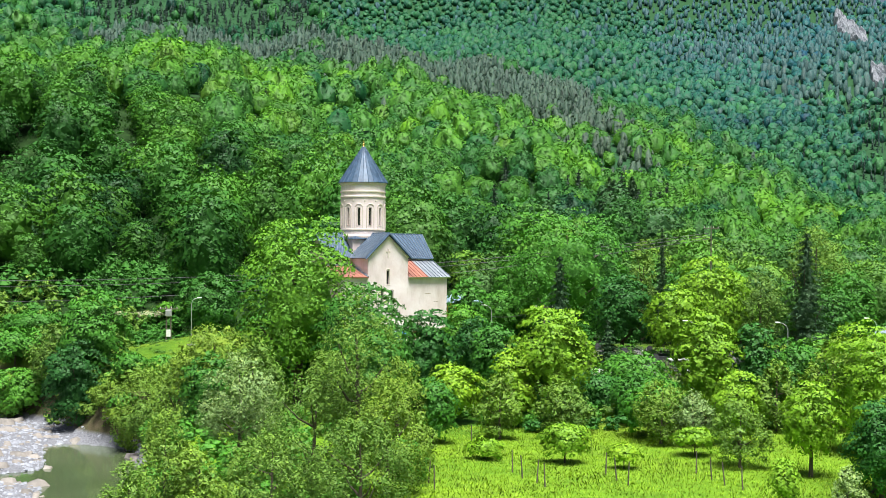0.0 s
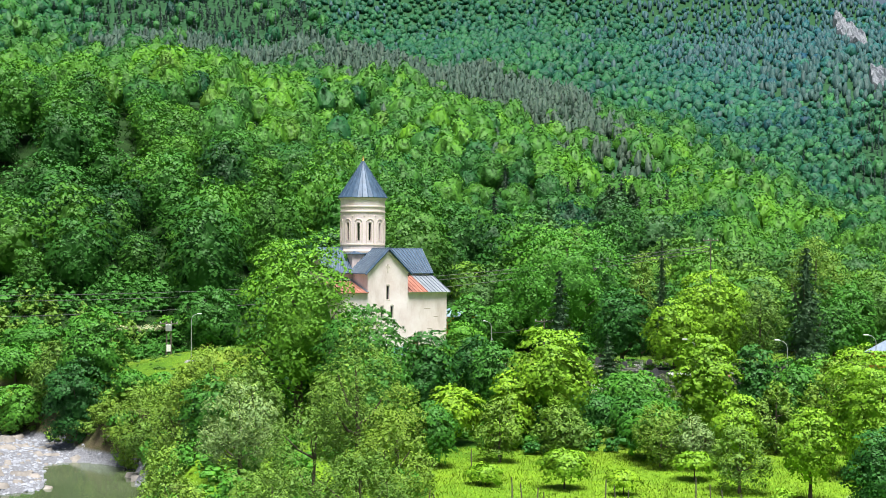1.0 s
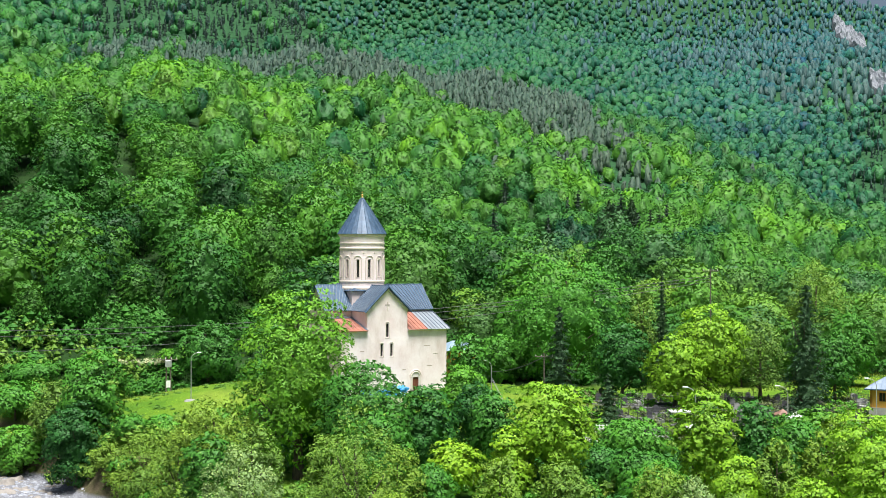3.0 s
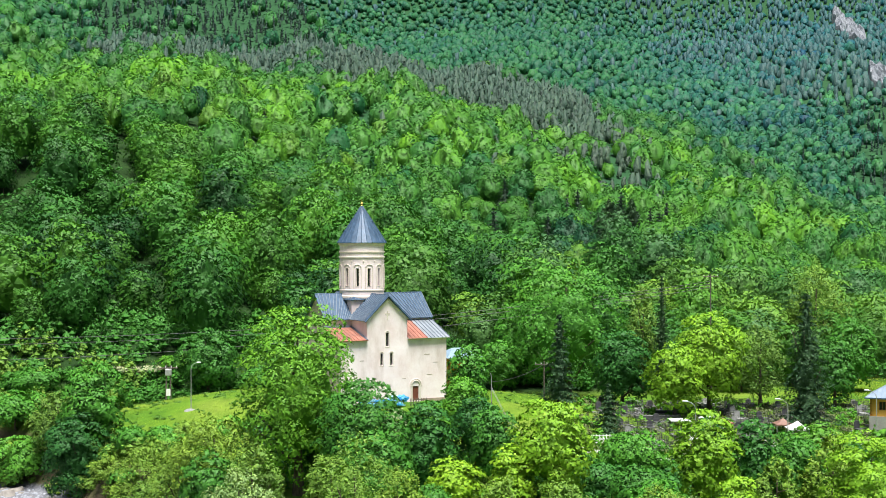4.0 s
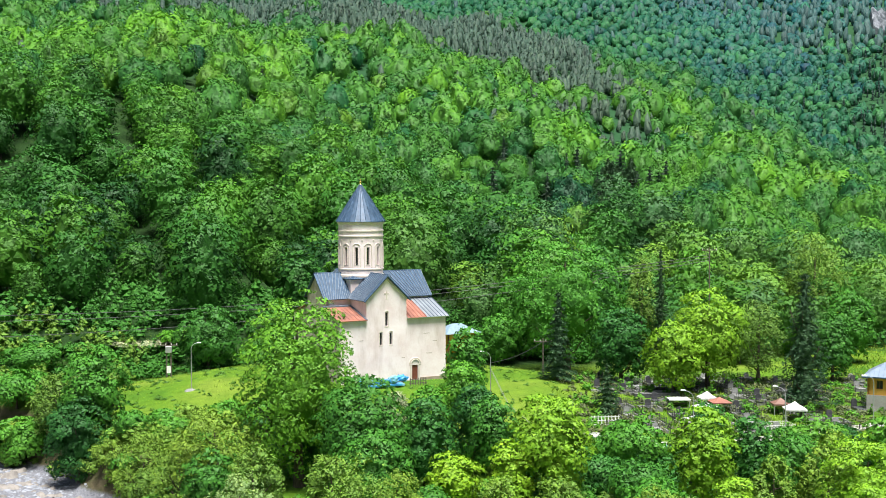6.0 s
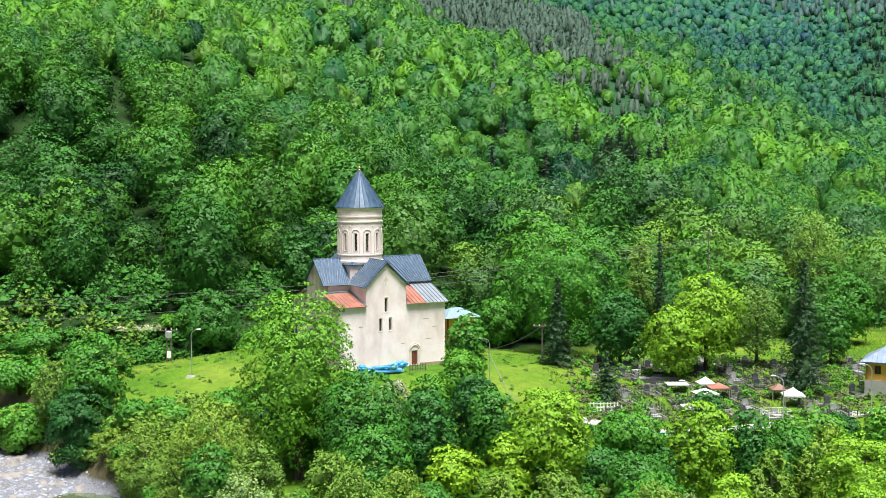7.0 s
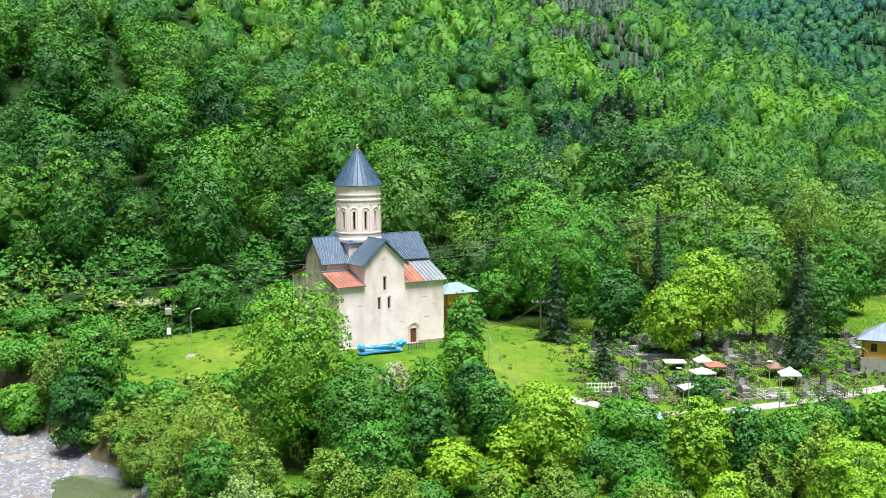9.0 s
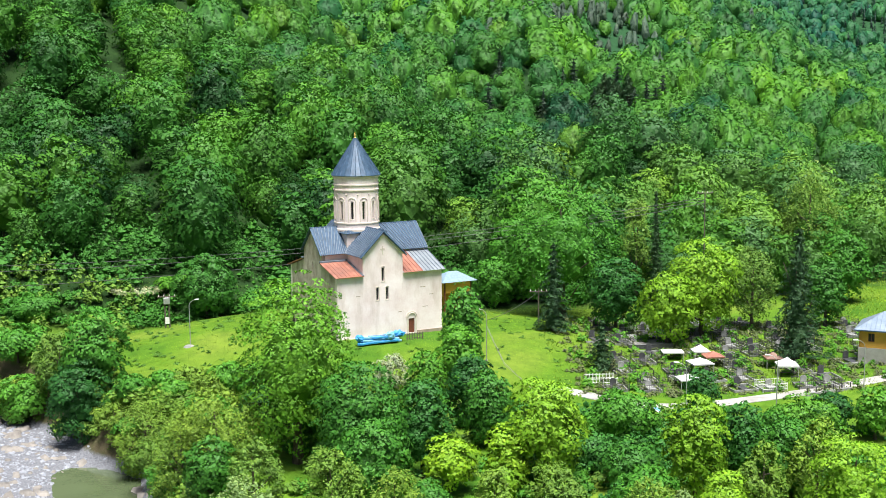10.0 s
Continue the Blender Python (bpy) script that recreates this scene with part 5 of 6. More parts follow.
def canopy(x, y, w, d, h, roof_h, mat, label, turn=0, posts=True):
    """A pyramid roof on four posts."""
    ob = thing("canopy", pose(x, y, gz(x, y), 0, 0, turn), label, "canopy", "cemetery canopies")
    bm = bmesh.new()
    lo = [bm.verts.new(v) for v in ((-w / 2, -d / 2, h), (w / 2, -d / 2, h), (w / 2, d / 2, h), (-w / 2, d / 2, h))]
    up = [bm.verts.new((v.co.x * 0.5, v.co.y * 0.5, h + roof_h * 0.42)) for v in lo]
    tip = bm.verts.new((0, 0, h + roof_h))
    low = [bm.verts.new((v.co.x * 0.99, v.co.y * 0.99, h - 0.16)) for v in lo]
    for i in range(4):
        j = (i + 1) % 4
        bm.faces.new((lo[i], lo[j], up[j], up[i]))
        bm.faces.new((up[i], up[j], tip))
        bm.faces.new((low[i], low[j], lo[j], lo[i]))
    bm.faces.new(low[::-1])
    part("roof", bm, mat, ob)
    for sx in (-1, 1):
        for sy in (-1, 1):
            bm = bmesh.new()
            tube(bm, [(sx * (w / 2 - 0.12), sy * (d / 2 - 0.12), -0.2), (sx * (w / 2 - 0.12), sy * (d / 2 - 0.12), h - 0.1)], 0.05, 6)
            part("post", bm, POLE, ob)
    part("bench", soft_box(-w / 2 + 0.4, -0.2, 0.4, w / 2 - 0.4, 0.2, 0.48, 0.02), WOOD_POST, ob)
    return ob


canopy(32.8, 156.0, 2.8, 2.7, 1.3, 0.6, CANVAS, "white canvas canopy over a grave plot", 12)
canopy(34.0, 161.5, 2.2, 2.0, 1.5, 0.8, CANVAS, "white pointed canopy over a grave plot", 5)
canopy(29.8, 148.4, 2.6, 2.4, 1.2, 0.5, CANVAS, "small white canvas canopy over a grave", 8)
canopy(43.1, 153.5, 2.6, 2.6, 1.5, 0.9, CANVAS, "white pointed canopy over a grave plot", -5)
canopy(35.1, 159.0, 2.5, 2.3, 1.4, 0.6, ROOF_RED, "red-brown metal canopy over a grave plot", 5)
canopy(42.5, 157.8, 2.2, 2.0, 1.4, 0.7, plain("brown_roof", (0.22, 0.12, 0.09)), "brown hipped canopy over a grave plot", 0)
canopy(30.6, 163.0, 2.8, 2.2, 1.1, 0.2, CANVAS, "flat white canopy over a grave plot", 0)

# grave plots: kerb, slab, stone, fence
def grave(w, d, stone_h, dark, fence, label):
    ob = thing("grave", pose(0, 0, 0), label, "grave", "graves of the cemetery")
    mat = GRANITE if dark else GREY_STONE
    for a in ((-w / 2, -d / 2, w / 2, -d / 2 + 0.14), (-w / 2, d / 2 - 0.14, w / 2, d / 2), (-w / 2, -d / 2 + 0.145, -w / 2 + 0.14, d / 2 - 0.145), (w / 2 - 0.14, -d / 2 + 0.145, w / 2, d / 2 - 0.145)):
        part("kerb", soft_box(a[0], a[1], -0.5, a[2], a[3], 0.28, 0.015), GREY_STONE, ob)
    part("slab", soft_box(-0.5, -d / 2 + 0.3, -0.3, 0.5, d / 2 - 0.6, 0.34, 0.02), mat, ob)
    bm = bmesh.new()
    box(bm, -0.38, d / 2 - 0.5, -0.3, 0.38, d / 2 - 0.36, stone_h)
    top = [v for v in bm.verts if v.co.z > stone_h - 0.01]
    bmesh.ops.bevel(bm, geom=[e for e in bm.edges if all(v in top for v in e.verts) and abs(e.verts[0].co.x - e.verts[1].co.x) < 0.01], offset=0.14, segments=3, affect="EDGES")
    part("headstone", bm, mat, ob)
    if fence:
        for sx, sy in ((-1, -1), (1, -1), (1, 1), (-1, 1)):
            bm = bmesh.new()
            tube(bm, [(sx * (w / 2 + 0.1), sy * (d / 2 + 0.1), -0.4), (sx * (w / 2 + 0.1), sy * (d / 2 + 0.1), 1.05)], 0.035, 6)
            part("fence_post", bm, fence, ob)
        for x0, y0, x1, y1 in ((-1, -1, 1, -1), (1, -1, 1, 1), (1, 1, -1, 1), (-1, 1, -1, -1)):
            bm = bmesh.new()
            p, q = Vector((x0 * (w / 2 + 0.1), y0 * (d / 2 + 0.1), 0)), Vector((x1 * (w / 2 + 0.1), y1 * (d / 2 + 0.1), 0))
            for z in (0.3, 0.62, 0.92):
                tube(bm, [p + Vector((0, 0, z)), q + Vector((0, 0, z))], 0.018, 4, False)
            for f in np.linspace(0.08, 0.92, 10):
                m = p.lerp(q, f)
                tube(bm, [m + Vector((0, 0, 0.2)), m + Vector((0, 0, 1.0))], 0.013, 4, False)
            part("fence_panel", bm, fence, ob)
    return ob


kinds = [grave(2.6, 2.8, 1.15, True, IRON, "dark granite grave in an iron fence"),
         grave(2.2, 2.6, 0.95, False, IRON, "grey stone grave in a low iron fence"),
         grave(3.2, 3.0, 1.3, True, None, "dark granite grave in a stone kerb"),
         grave(2.8, 2.4, 1.0, False, WHITE_PAINT, "grey stone grave in a white-painted fence"),
         grave(2.4, 2.6, 1.2, False, IRON, "grey stone grave in a tall dark fence")]
gr = np.random.default_rng(12)
spots = []
for row in range(10):
    for col in range(13):
        x, y = 17.5 + col * 3.7 + gr.uniform(-0.5, 0.5) + row * 0.7, 147.5 + row * 4.4 + gr.uniform(-0.5, 0.5)
        if x < 17 + row * 0.3 or x > 62 or (x > 48 and y < 160) or gr.uniform() < 0.22:
            continue
        if min(math.hypot(x - a, y - b) for a, b in ((32.8, 156), (34, 161.5), (29.8, 148.4), (43.1, 153.5), (35.1, 159), (42.5, 157.8), (30.6, 163), (28.2, 170.5), (38, 143.5), (27.6, 144.4), (20.5, 157), (19.7, 150.6), (22.1, 165), (46.4, 160), (15.7, 172.4), (31.5, 170.5))) < 2.6:
            continue
        spots.append((x, y))
used = set()
for x, y in spots:
    k = len(used) if len(used) < 5 else int(gr.choice(5, p=(0.36, 0.27, 0.18, 0.03, 0.16)))
    m = pose(x, y, gz(x, y) + 0.02, 0, 0, 10 + gr.uniform(-6, 6))
    if k not in used:
        kinds[k].matrix_basis = m
        used.add(k)
    else:
        copy_thing(kinds[k], m)

# walled family plot with pale floor
plot = thing("grave_plot", pose(28.4, 170.5, gz(28.4, 170.5), 0, 0, 6), "large walled grave plot of dark stone with pale floor", "grave", "graves of the cemetery")
part("floor_slab", soft_box(-2.9, -2.3, -0.4, 2.9, 2.3, 0.25, 0.02), CONCRETE, plot)
for a in ((-3.1, -2.6, 3.1, -2.32), (-3.1, 2.32, 3.1, 2.6), (-3.1, -2.31, -2.92, 2.31), (2.92, -2.31, 3.1, 2.31)):
    part("low_wall", soft_box(a[0], a[1], -0.5, a[2], a[3], 0.62, 0.03), GRANITE, plot)
part("headstone", soft_box(-2.2, 1.7, 0.25, -0.9, 1.95, 1.1, 0.03), WHITE_PAINT, plot)

# white fenced plot by the path
plot = thing("white_fence", pose(19.7, 150.6, gz(19.7, 150.6), 0, 0, 4), "low white picket fence round a grave", "fence")
for k in range(9):
    for s in (-1, 1):
        part("picket", soft_box(-1.75 + k * 0.42, s * 1.2 - 0.03, -0.3, -1.65 + k * 0.42, s * 1.2 + 0.03, 0.95, 0.01), WHITE_PAINT, plot)
for s in (-1, 1):
    part("rail", soft_box(-1.9, s * 1.2 - 0.02 + s * 0.055, 0.3, 1.8, s * 1.2 + 0.02 + s * 0.055, 0.38, 0.008), WHITE_PAINT, plot)
    part("rail", soft_box(-1.9, s * 1.2 - 0.02 + s * 0.055, 0.75, 1.8, s * 1.2 + 0.02 + s * 0.055, 0.83, 0.008), WHITE_PAINT, plot)


def ribbon(name, line, width, lift, mat, label, cat):
    """A road laid on the ground along a line."""
    bm = bmesh.new()
    rows = []
    pts = []
    for (x0, y0), (x1, y1) in zip(line, line[1:]):
        for f in np.linspace(0, 1, 8)[:-1]:
            pts.append((x0 + (x1 - x0) * f, y0 + (y1 - y0) * f))
    pts.append(line[-1])
    pts = np.array(pts)
    for _ in range(6):
        pts[1:-1] = (pts[:-2] + 2 * pts[1:-1] + pts[2:]) / 4
    for i, p in enumerate(pts):
        d = pts[min(i + 1, len(pts) - 1)] - pts[max(i - 1, 0)]
        n = np.array([-d[1], d[0]]) / np.linalg.norm(d)
        z = max(gz(*(p + n * s * width / 2)) for s in (-1, 0, 1)) + lift
        rows.append([bm.verts.new((*(p + n * s * width / 2), zz)) for s, zz in ((-1, z - 0.5), (-1, z), (-0.3, z + 0.03), (0.3, z + 0.03), (1, z), (1, z - 0.5))])
    for a, b in zip(rows, rows[1:]):
        for k in range(5):
            bm.faces.new((a[k], a[k + 1], b[k + 1], b[k]))
    bmesh.ops.recalc_face_normals(bm, faces=bm.faces[:])
    return tagged(part(name, bm, mat, None, label), category=cat, kind="structure")


ribbon("road", ((14.0, 147.5), (16.2, 145.2), (19.0, 142.6), (21.6, 140.6), (25, 139.3), (31, 140.6), (37.5, 143.2), (43, 145.2), (49.3, 148.1), (56, 152), (72, 162)), 2.4, 0.05, CONCRETE, "pale dusty concrete lane below the cemetery", "road")
# parapet at the outer edge of the road
wall = thing("road_parapet", pose(45.6, 144.6, gz(45.6, 144.6), 0, 0, 25), "low grey concrete wall along the lane", "wall")
part("wall_body", soft_box(-3.4, -0.15, -1.4, 3.4, 0.15, 0.35, 0.03), GREY_STONE, wall)
for k in range(6):
    part("wall_post", soft_box(-3.3 + k * 1.3, -0.05, 0.351, -3.2 + k * 1.3, 0.05, 0.95, 0.01), IRON, wall)
part("wall_rail", soft_box(-3.4, -0.03, 0.951, 3.4, 0.03, 1.0, 0.008), IRON, wall)
ledge = thing("retaining_wall", pose(21.5, 131.5, gz(21.5, 131.5), 0, 0, 12), "low stone retaining wall below the lane", "wall")
part("wall_body", soft_box(-4.5, -0.2, -1.0, 4.5, 0.2, 0.5, 0.04), GREY_STONE, ledge)
part("coping", soft_box(-4.6, -0.26, 0.501, 4.6, 0.26, 0.62, 0.02), CONCRETE, ledge)

# ochre house at the edge of the cemetery
house = thing("house", pose(59.6, 161.5, gz(59.6, 161.5), 0, 0, -26), "ochre-painted house with bare concrete base and grey metal roof", "house")
part("base_wall", soft_box(-4.4, -3.3, -0.8, 4.4, 3.3, 2.1, 0.03), CONCRETE, house, "bare pale concrete lower storey")
bm = bmesh.new()
HW = [(-3.2, -2.4, 2.9, 4.0), (-0.6, 0.2, 2.9, 4.0), (2.0, 2.8, 2.9, 4.0)]
pierced(bm, [-4.3, 4.3] + [v for h in HW for v in h[:2]], [2.105, 4.6] + [v for h in HW for v in h[2:]],
        lambda s, z: not any(a < s < b and c < z < d for a, b, c, d in HW), lambda s, z, d: (s, -3.2 + d, z), 0.3)
part("front_wall", bm, OCHRE, house)
bm = bmesh.new()
pierced(bm, [-2.89, 3.2, -1.2, -0.4], [2.105, 4.6, 2.9, 4.0], lambda s, z: not (-1.2 < s < -0.4 and 2.9 < z < 4.0), lambda s, z, d: (-4.3 + d, -s, z), 0.3)
part("side_wall", bm, OCHRE, house)
part("side_wall", soft_box(4.0, -2.89, 2.105, 4.3, 3.2, 4.6, 0.01), OCHRE, house)
part("back_wall", soft_box(-3.99, 2.9, 2.105, 3.99, 3.2, 4.6, 0.01), OCHRE, house)
for a, b, c, d in HW:
    w = part("window", soft_box(a, -3.06, c, b, -3.0, c + 0.06, 0.008), DOOR_WOOD, house)
    for q in ((a, c + 0.061, a + 0.06, d), (b - 0.06, c + 0.061, b, d), ((a + b) / 2 - 0.03, c + 0.061, (a + b) / 2 + 0.03, d - 0.061), (a + 0.061, d - 0.06, b - 0.061, d)):
        part("frame", soft_box(q[0], -3.06, q[1], q[2], -3.0, q[3], 0.006), DOOR_WOOD, w)
    bm = bmesh.new()
    box(bm, a + 0.06, -3.04, c + 0.06, b - 0.06, -3.02, d - 0.06)
    part("pane", bm, GLASS_DARK, w)
bm = bmesh.new()
box(bm, -4.1, 0.4, 2.9, -4.08, 1.2, 4.0)
w = part("window", bm, GLASS_DARK, house)
part("frame", soft_box(-4.14, 0.77, 2.9, -4.105, 0.83, 4.0, 0.006), DOOR_WOOD, w)
bm = bmesh.new()
ev = [bm.verts.new(v) for v in ((-4.9, -3.9, 4.5), (4.9, -3.9, 4.5), (4.9, 3.9, 4.5), (-4.9, 3.9, 4.5), (-1.6, 0, 6.5), (1.6, 0, 6.5))]
for f in ((0, 1, 5, 4), (2, 3, 4, 5), (3, 0, 4), (1, 2, 5), (3, 2, 1, 0)):
    bm.faces.new([ev[i] for i in f])
roof = part("roof", bm, HOUSE_ROOF, house, "hipped pale blue-grey metal roof")
for k in range(17):
    f = (k + 0.5) / 17
    x = -4.9 + 9.8 * f
    top = min(1.0, min(f, 1 - f) * 9.8 / 3.3)
    bm = bmesh.new()
    tube(bm, [(x, -3.9, 4.53), (x, -3.9 + 3.9 * top, 4.53 + 2.0 * top)], 0.03, 4)
    part("seam", bm, HOUSE_ROOF, roof)
part("fascia", soft_box(-4.92, -3.96, 4.36, 4.92, -3.91, 4.52, 0.01), ROOF, house)

# timber shelter behind the church
shed = thing("shelter", pose(1.9, 186.0, gz(1.9, 186.0), 0, 0, TURN), "small timber shelter with pale blue metal roof", "shelter")
for sx in (-1, 1):
    for sy in (-1, 1):
        part("post", soft_box(sx * 2.2 - 0.1, sy * 1.6 - 0.1, -0.3, sx * 2.2 + 0.1, sy * 1.6 + 0.1, 4.9, 0.02), DOOR_WOOD, shed)
part("back_panel", soft_box(-2.1, 1.45, 0, 2.1, 1.55, 4.6, 0.02), OCHRE, shed)
part("side_panel", soft_box(-2.25, -1.5, 2.6, -2.15, 1.44, 4.6, 0.02), OCHRE, shed)
part("front_panel", soft_box(-2.1, -1.66, 3.0, 2.1, -1.56, 4.6, 0.02), OCHRE, shed)
bm = bmesh.new()
sv = [bm.verts.new(v) for v in ((-3.0, -2.4, 4.7), (3.0, -2.4, 4.7), (3.0, 2.4, 4.7), (-3.0, 2.4, 4.7), (-0.8, 0, 6.0), (0.8, 0, 6.0))]
for f in ((0, 1, 5, 4), (2, 3, 4, 5), (3, 0, 4), (1, 2, 5), (3, 2, 1, 0)):
    bm.faces.new([sv[i] for i in f])
part("roof", bm, plain("pale_blue_metal", (0.30, 0.42, 0.52), 0.4, 0.3), shed)

# boards wrapped in blue sheeting by the south wall
pile = thing("timber_pile", pose(-7.4, 161.6, gz(-7.4, 161.6), 0, 0, TURN - 8) @ Matrix.Diagonal((1.15, 1.1, 1.7, 1)), "stacked boards wrapped in blue plastic sheeting by the wall", "tarpaulin")
pr = np.random.default_rng(3)
for k in range(16):
    lay = k // 6
    x0, y0 = -3.4 + pr.uniform(0, 1.6) + lay * 0.3, -0.95 + 0.31 * (k % 6) + pr.uniform(-0.05, 0.05)
    ln = pr.uniform(3.2, 5.2) - lay * 0.6
    bm = soft_box(0, 0, 0, ln, 0.27, 0.17, 0.03)
    bmesh.ops.subdivide_edges(bm, edges=[e for e in bm.edges if abs(e.verts[0].co.x - e.verts[1].co.x) > 1], cuts=7)
    for v in bm.verts:
        v.co += Vector((0, 0.05, 0.045)) * noise.noise(v.co * 2.1 + Vector((k, 0, 0)))
    ob = part("wrapped_board", bm, (TARP, TARP_PALE, TARP, TARP_PALE, WOOD_POST)[k % 5], pile)
    ob.matrix_basis = pose(x0, y0, 0.02 + lay * 0.2, pr.uniform(-4, 4), pr.uniform(-1.5, 1.5), pr.uniform(-5, 5))


def bundle(w, d, h, seed, mat, at):
    """A crumpled bundle of sheeting."""
    bm = bmesh.new()
    bmesh.ops.create_icosphere(bm, subdivisions=3, radius=1)
    for v in bm.verts:
        n = v.co.normalized()
        r = 1 + 0.28 * noise.noise(n * 1.8 + Vector((seed, 0, 0))) + 0.16 * noise.noise(n * 5 + Vector((0, seed, 0)))
        v.co = Vector((n.x * w / 2 * r + at[0], n.y * d / 2 * r + at[1], max(0, (n.z * 0.5 + 0.45) * h * r) + at[2]))
    part("tarpaulin", bm, mat, pile)


bundle(1.5, 1.0, 0.55, 8.0, TARP, (1.9, 0.2, 0.3))
bundle(1.2, 0.9, 0.6, 3.0, TARP_PALE, (0.6, -0.7, 0.3))
bundle(1.0, 0.8, 0.5, 5.0, TARP, (-2.9, -0.5, 0.3))
crate = thing("pallet", pose(-3.2, 163.5, gz(-3.2, 163.5), 0, 0, TURN), "weathered grey wooden pallet fence by the door", "pallet")
for k in range(7):
    part("slat", soft_box(-1.3 + k * 0.38, -0.03, -0.1, -1.18 + k * 0.38, 0.03, 0.95, 0.008), WOOD_POST, crate)
for z in (0.2, 0.7):
    part("rail", soft_box(-1.4, 0.031, z, 1.2, 0.07, z + 0.09, 0.008), WOOD_POST, crate)

# scraps of sheeting tipped at the bend of the lane
heap = thing("rubbish_heap", pose(24.9, 136.9, gz(24.9, 136.9)), "heap of pale blue and white sheeting scraps beside the lane", "rubbish")
hr = np.random.default_rng(14)
for k in range(12):
    bm = bmesh.new()
    bmesh.ops.create_grid(bm, x_segments=5, y_segments=5, size=hr.uniform(0.2, 0.42))
    for v in bm.verts:
        v.co.z += 0.16 * noise.noise(v.co * 4 + Vector((k * 3, 0, 0)))
    bmesh.ops.solidify(bm, geom=bm.faces[:], thickness=0.02)
    ob = part("scrap", bm, (TARP_PALE, WHITE_PAINT, TARP_PALE, GREY_STONE)[k % 4], heap)
    ob.matrix_basis = pose(hr.uniform(-0.9, 0.9), hr.uniform(-0.5, 0.5), hr.uniform(0.08, 0.4), hr.uniform(-35, 35), hr.uniform(-35, 35), hr.uniform(0, 360))

# bare earth where the lawn breaks off to the bank
EARTH = surface("red_brown_earth", (0.10, 0.06, 0.04), (0.22, 0.14, 0.10), 0.9, 0.95, 0, 0.08, 6)
for ex, ey, ew in ((-38.0, 152.6, 2.8), (-34.2, 153.4, 1.8)):
    bm = bmesh.new()
    bmesh.ops.create_icosphere(bm, subdivisions=3, radius=1)
    for v in bm.verts:
        r = 1 + 0.35 * noise.noise(v.co * 1.7 + Vector((ex, 0, 0))) + 0.12 * noise.noise(v.co * 5)
        v.co = Vector((v.co.x * ew / 2 * r, v.co.y * 0.8 * r, v.co.z * 0.75 * r))
    ob = part("earth_bank", bm, EARTH, None, "bare red-brown earth at the lawn edge")
    ob.matrix_basis = pose(ex, ey, gz(ex, ey) - 0.2)
    tagged(ob, category="earth")

# fence posts in the meadow
posts = thing("fence_post", pose(0, 0, 0), "weathered wooden fence post in the meadow", "post", "meadow fence posts")
bm = bmesh.new()
tube(bm, [(0, 0, -0.3), (0.02, 0.01, 0.7), (0.05, 0.0, 1.5)], [0.05, 0.045, 0.035], 7)
part("stake", bm, WOOD_POST, posts)
pm = np.random.default_rng(21)
first = True
for x, y, h in ((5.1, 81.5, 1.0), (5.9, 79.6, 1.2), (6.3, 78.2, 1.3), (4.6, 84.0, 0.9), (11.1, 81.0, 1.0), (11.6, 79.3, 1.2), (10.7, 83.2, 0.9), (18.0, 101.7, 1.0), (18.4, 99.5, 1.1), (17.6, 103.5, 0.9), (18.9, 97.0, 1.1), (-0.5, 77.2, 1.3), (-0.9, 79.5, 1.2), (17.4, 82.0, 1.1), (17.8, 80.0, 1.2), (18.6, 78.6, 1.1), (16.9, 84.5, 1.0), (8.4, 96.0, 0.9), (2.2, 98.0, 0.9)):
    m = pose(x, y, gz(x, y), pm.uniform(-6, 6), pm.uniform(-6, 6), pm.uniform(0, 360))
    if first:
        posts.matrix_basis, first = m, False
    else:
        copy_thing(posts, m)

# ---- stuff: grass, shrubs, stones ----
def stuff(name, v, f, mat, label, cat, normals=None):
    return tagged(new(name, mesh_of(name, v, f, mat, None, normals)), label, cat, kind="stuff")


def blades(n, x0, x1, y0, y1, h0, h1, keep, name, mat, label):
    g = np.random.default_rng(n)
    x, y = g.uniform(x0, x1, n), g.uniform(y0, y1, n)
    k = keep(x, y)
    x, y = x[k], y[k]
    n = len(x)
    patch = 0.6 + 0.4 * np.sin(x * 0.5) * np.cos(y * 0.4 + x * 0.2)
    h = g.uniform(h0, h1, n) * (0.65 + 0.6 * patch)
    at = np.stack([x, y, ground(x, y)], 1)
    q = g.uniform(0, math.tau, n)
    side = np.stack([np.cos(q), np.sin(q), 0 * q], 1) * (h * g.uniform(0.25, 0.6, n))[:, None]
    lean = np.stack([g.normal(size=n) * 0.3 * h, g.normal(size=n) * 0.3 * h, h], 1)
    v = np.stack([at - side * 0.5, at + side * 0.5, at + lean], 1).reshape(-1, 3)
    up = unit(np.array([0, -0.15, 1.0]) + g.normal(size=(n, 3)) * 0.22)
    stuff(name, v, np.arange(n * 3).reshape(-1, 3), mat, label, "grass", np.repeat(up, 3, 0))


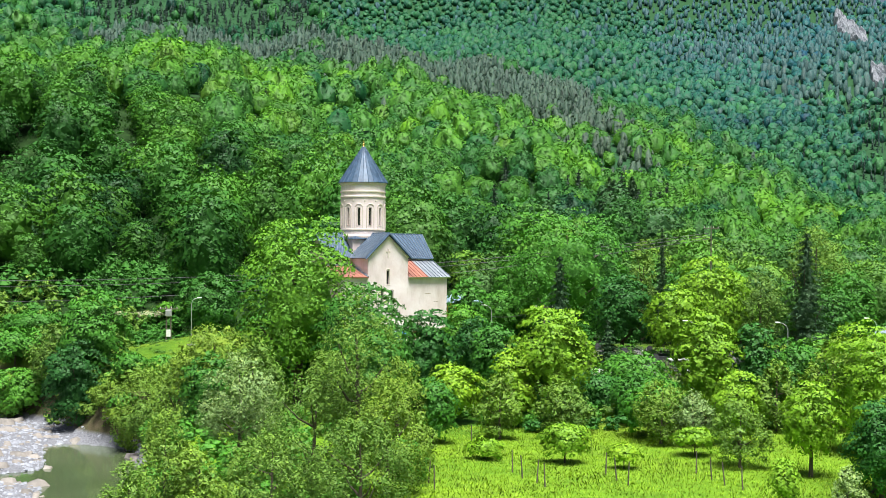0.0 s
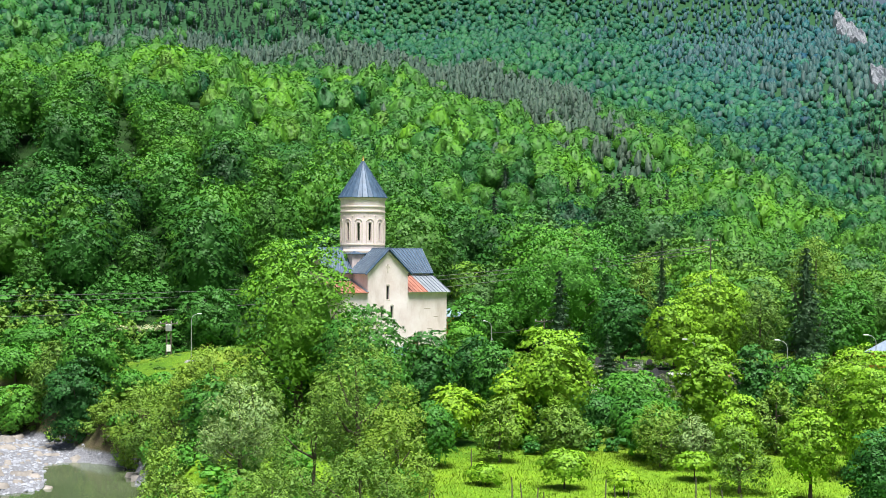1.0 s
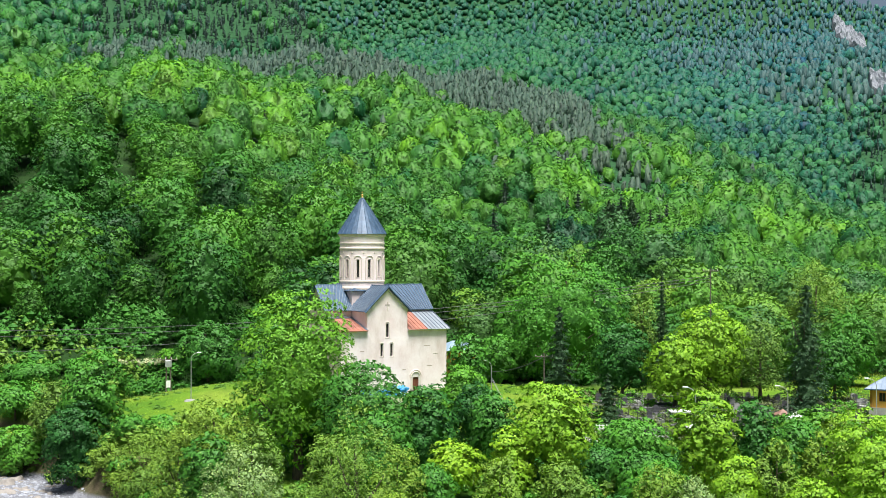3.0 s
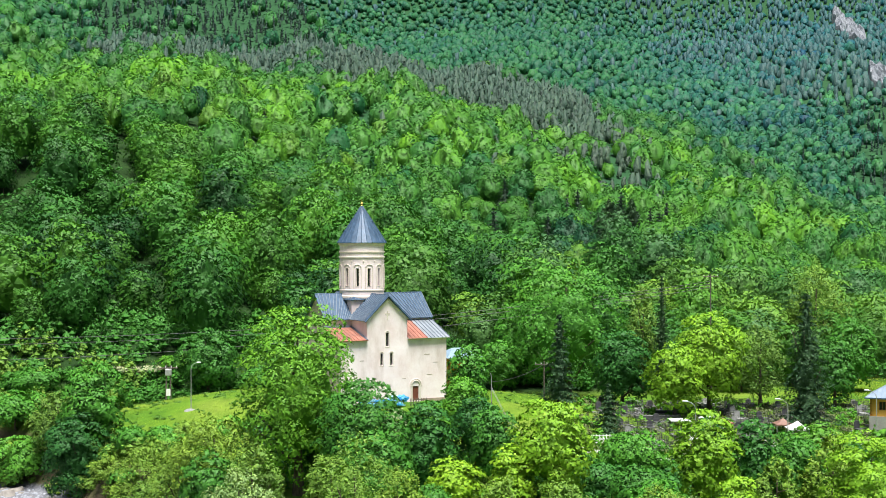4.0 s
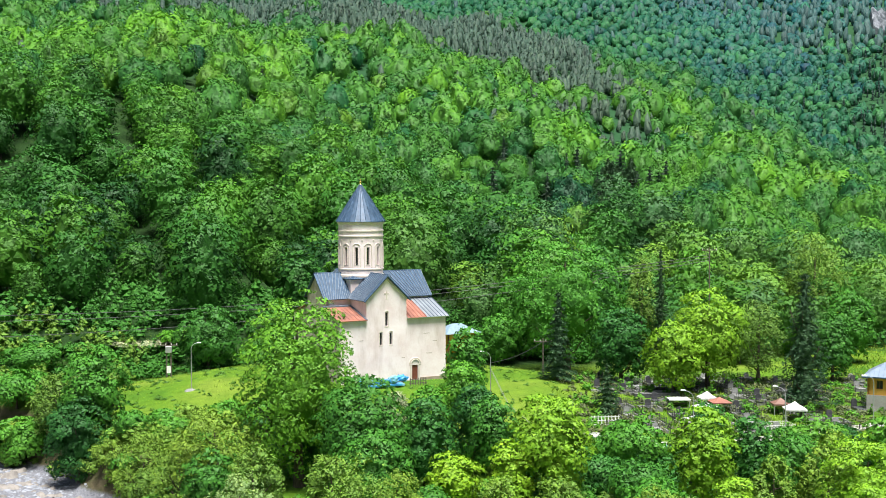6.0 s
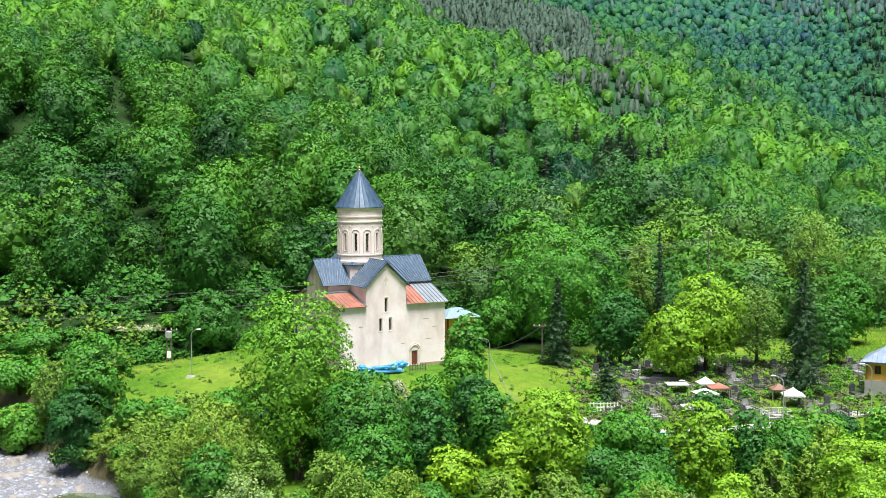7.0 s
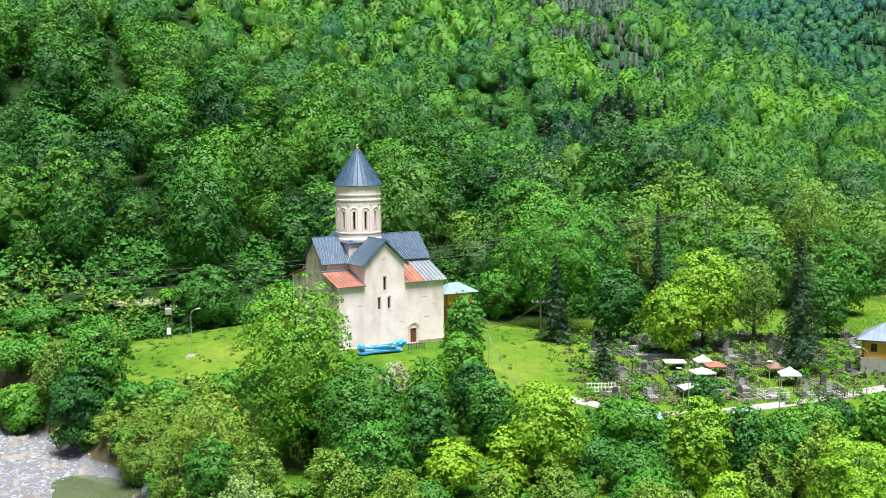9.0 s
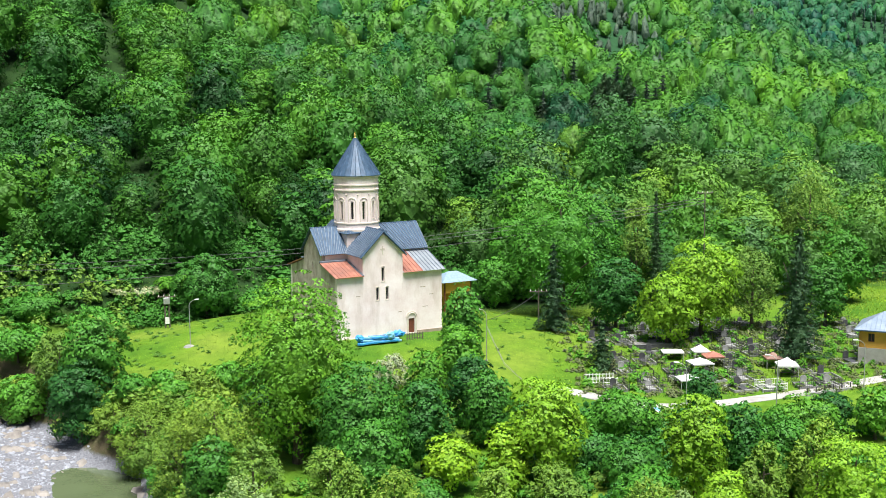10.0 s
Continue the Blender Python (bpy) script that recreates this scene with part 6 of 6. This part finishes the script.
blades(120000, -6, 40, 64, 108, 0.06, 0.17, lambda x, y: ground(x, y) > -4.6, "meadow_grass", BLADES, "tall yellow-green meadow grass")
LAWN = foliage("lawn_blades", (0.215, 0.375, 0.035), through_light=0.3, spread=0.6, grain_scale=0.25, grain=0.85)
blades(60000, -52, 30, 140, 200, 0.05, 0.15, lambda x, y: (ground(x, y) > -3.6) & ~((x > 16) & (y < 180)), "lawn_grass", LAWN, "short bright green lawn grass")
blades(26000, 58, 98, 186, 236, 0.1, 0.28, lambda x, y: ground(x, y) > -4.5, "field_grass", LAWN, "tall bright yellow-green field grass")
blades(22000, 14, 66, 144, 190, 0.1, 0.3, lambda x, y: (np.sin(x * 0.9) * np.cos(y * 0.8) > -0.4) & (ground(x, y) > -4.5), "cemetery_grass", LAWN, "rough grass between the graves")


def shrubs(name, places, mat, label, seed, n=190, size=0.27, w=(1.6, 3.4), h=(1.0, 2.4)):
    g = np.random.default_rng(seed)
    V, F, S, base = [], [], [], 0
    for x, y in places:
        ww, hh = g.uniform(*w), g.uniform(*h)
        v, f, sn = leafy_crown(g, ww, hh, n, size, 7, 0.1, thin=0.55)
        v = v + np.array([x, y, gz(x, y) - 0.1])
        S.append(sn)
        V.append(v)
        F.append(f + base)
        base += len(v)
    stuff(name, np.concatenate(V), np.concatenate(F), mat, label, "shrubs", np.concatenate(S))


def spread(n, x0, x1, y0, y1, ok, seed):
    g = np.random.default_rng(seed)
    p = np.stack([g.uniform(x0, x1, n), g.uniform(y0, y1, n)], 1)
    return [q for q in p if ok(*q)]


def bank_ok(x, y):
    e = float(np.interp(y, BANK_Y, BANK_X))
    return x - e > -3.0 and gz(x, y) > -9.0 and not (x > 9 and y > 134) and not (y > 147 and x > -36) and not (x > -4 and y < 106)


shrubs("bank_shrubs", spread(620, -46, 40, 56, 152, bank_ok, 31), LEAF["maple"], "tangled green shrubs on the river bank", 41)
shrubs("bank_foot_shrubs", [(float(np.interp(y, BANK_Y, BANK_X)) + dx, y) for y, dx in zip(np.random.default_rng(8).uniform(108, 158, 150), np.random.default_rng(9).uniform(-2.2, 4.5, 150))], LEAF["acacia"], "olive-green shrubs on the steep bank", 48, 120)
shrubs("bank_brambles", spread(330, -46, 40, 56, 152, bank_ok, 32), LEAF["acacia"], "olive-green brambles on the river bank", 42)
shrubs("edge_shrubs", spread(150, 6, 46, 104, 136, lambda x, y: y > 104 + 0.04 * x, 33), LEAF["dark"], "dark green shrubs at the meadow edge", 43)
shrubs("hill_foot_shrubs", spread(900, -80, 95, 184, 232, lambda x, y: (y > 198 + max(0, x) * 0.25 and gz(x, y) > -3.5 and not (66 < x < 95 and y < 226)) or (y > 194 - x * 0.02 and x < -24), 34), LEAF["dark"], "green shrubs along the hill foot", 44, 130, 0.4, (3, 6), (2, 4.5))
shrubs("lawn_edge_shrubs", spread(75, -76, -27, 186, 195, lambda x, y: True, 61), LEAF["maple"], "green shrubs along the far edge of the lawn", 62, 150, 0.4, (2.5, 5), (1.2, 3.0))
shrubs("left_bank_shrubs", spread(120, -75, -46, 158, 200, lambda x, y: gz(x, y) > -9.2 or x < -52, 35), LEAF["acacia"], "olive shrubs beyond the gravel bar", 45, 110, 0.5, (2, 5), (1.5, 4))
shrubs("cemetery_weeds", spread(800, 16, 64, 144, 188, lambda x, y: True, 37), foliage("dry_weed_leaves", (0.19, 0.225, 0.08), 0.3), "dry olive weeds between the graves", 47, 26, 0.3, (0.6, 1.6), (0.3, 0.9))
shrubs("cemetery_shrubs", spread(170, 17, 62, 145, 186, lambda x, y: True, 36), LEAF["maple"], "small green shrubs between the graves", 46, 60, 0.35, (0.8, 2.0), (0.6, 1.5))


shrubs("lawn_tufts", spread(420, -50, 16, 144, 188, lambda x, y: gz(x, y) > -3.4 and math.hypot(x + 11, y - 173) > 13, 63), foliage("coarse_grass_tufts", (0.10, 0.23, 0.03), 0.2), "coarse tufts of darker grass in the lawn", 64, 26, 0.22, (0.4, 1.3), (0.15, 0.5))


def stones(n, x0, x1, y0, y1, ok, lo, hi, name, mat, label, seed):
    """Rounded river stones joined as one."""
    g = np.random.default_rng(seed)
    unit = np.array([(-1, -1, -0.6), (1, -1, -0.6), (1, 1, -0.6), (-1, 1, -0.6), (-0.6, -0.6, 0.6), (0.6, -0.6, 0.6), (0.6, 0.6, 0.6), (-0.6, 0.6, 0.6)])
    qf = np.array([(4, 5, 6, 7), (0, 1, 5, 4), (1, 2, 6, 5), (2, 3, 7, 6), (3, 0, 4, 7)])
    V, F, base = [], [], 0
    for _ in range(n):
        x, y = g.uniform(x0, x1), g.uniform(y0, y1)
        if not ok(x, y):
            continue
        s = lo * (hi / lo) ** (g.uniform() ** 2.2)
        v = unit * s * np.array([g.uniform(0.7, 1.3), g.uniform(0.6, 1.0), g.uniform(0.4, 0.8)]) + g.normal(size=(8, 3)) * s * 0.14
        q = g.uniform(0, math.tau)
        v = np.stack([v[:, 0] * math.cos(q) - v[:, 1] * math.sin(q) + x, v[:, 0] * math.sin(q) + v[:, 1] * math.cos(q) + y, v[:, 2] + gz(x, y) + s * 0.12], 1)
        V.append(v)
        F.append(qf + base)
        base += 8
    stuff(name, np.concatenate(V), np.concatenate(F), mat, label, "stones")


stones(9000, -72, -32, 104, 162, lambda x, y: -10.75 < gz(x, y) < -9.2, 0.07, 0.36, "river_stones", PEBBLE, "pale grey rounded river stones on the gravel bar", 51)
stones(500, -60, -26, 100, 160, lambda x, y: -10.9 < gz(x, y) < -7.5, 0.3, 1.0, "bank_boulders", ROCK, "grey boulders at the foot of the bank", 52)
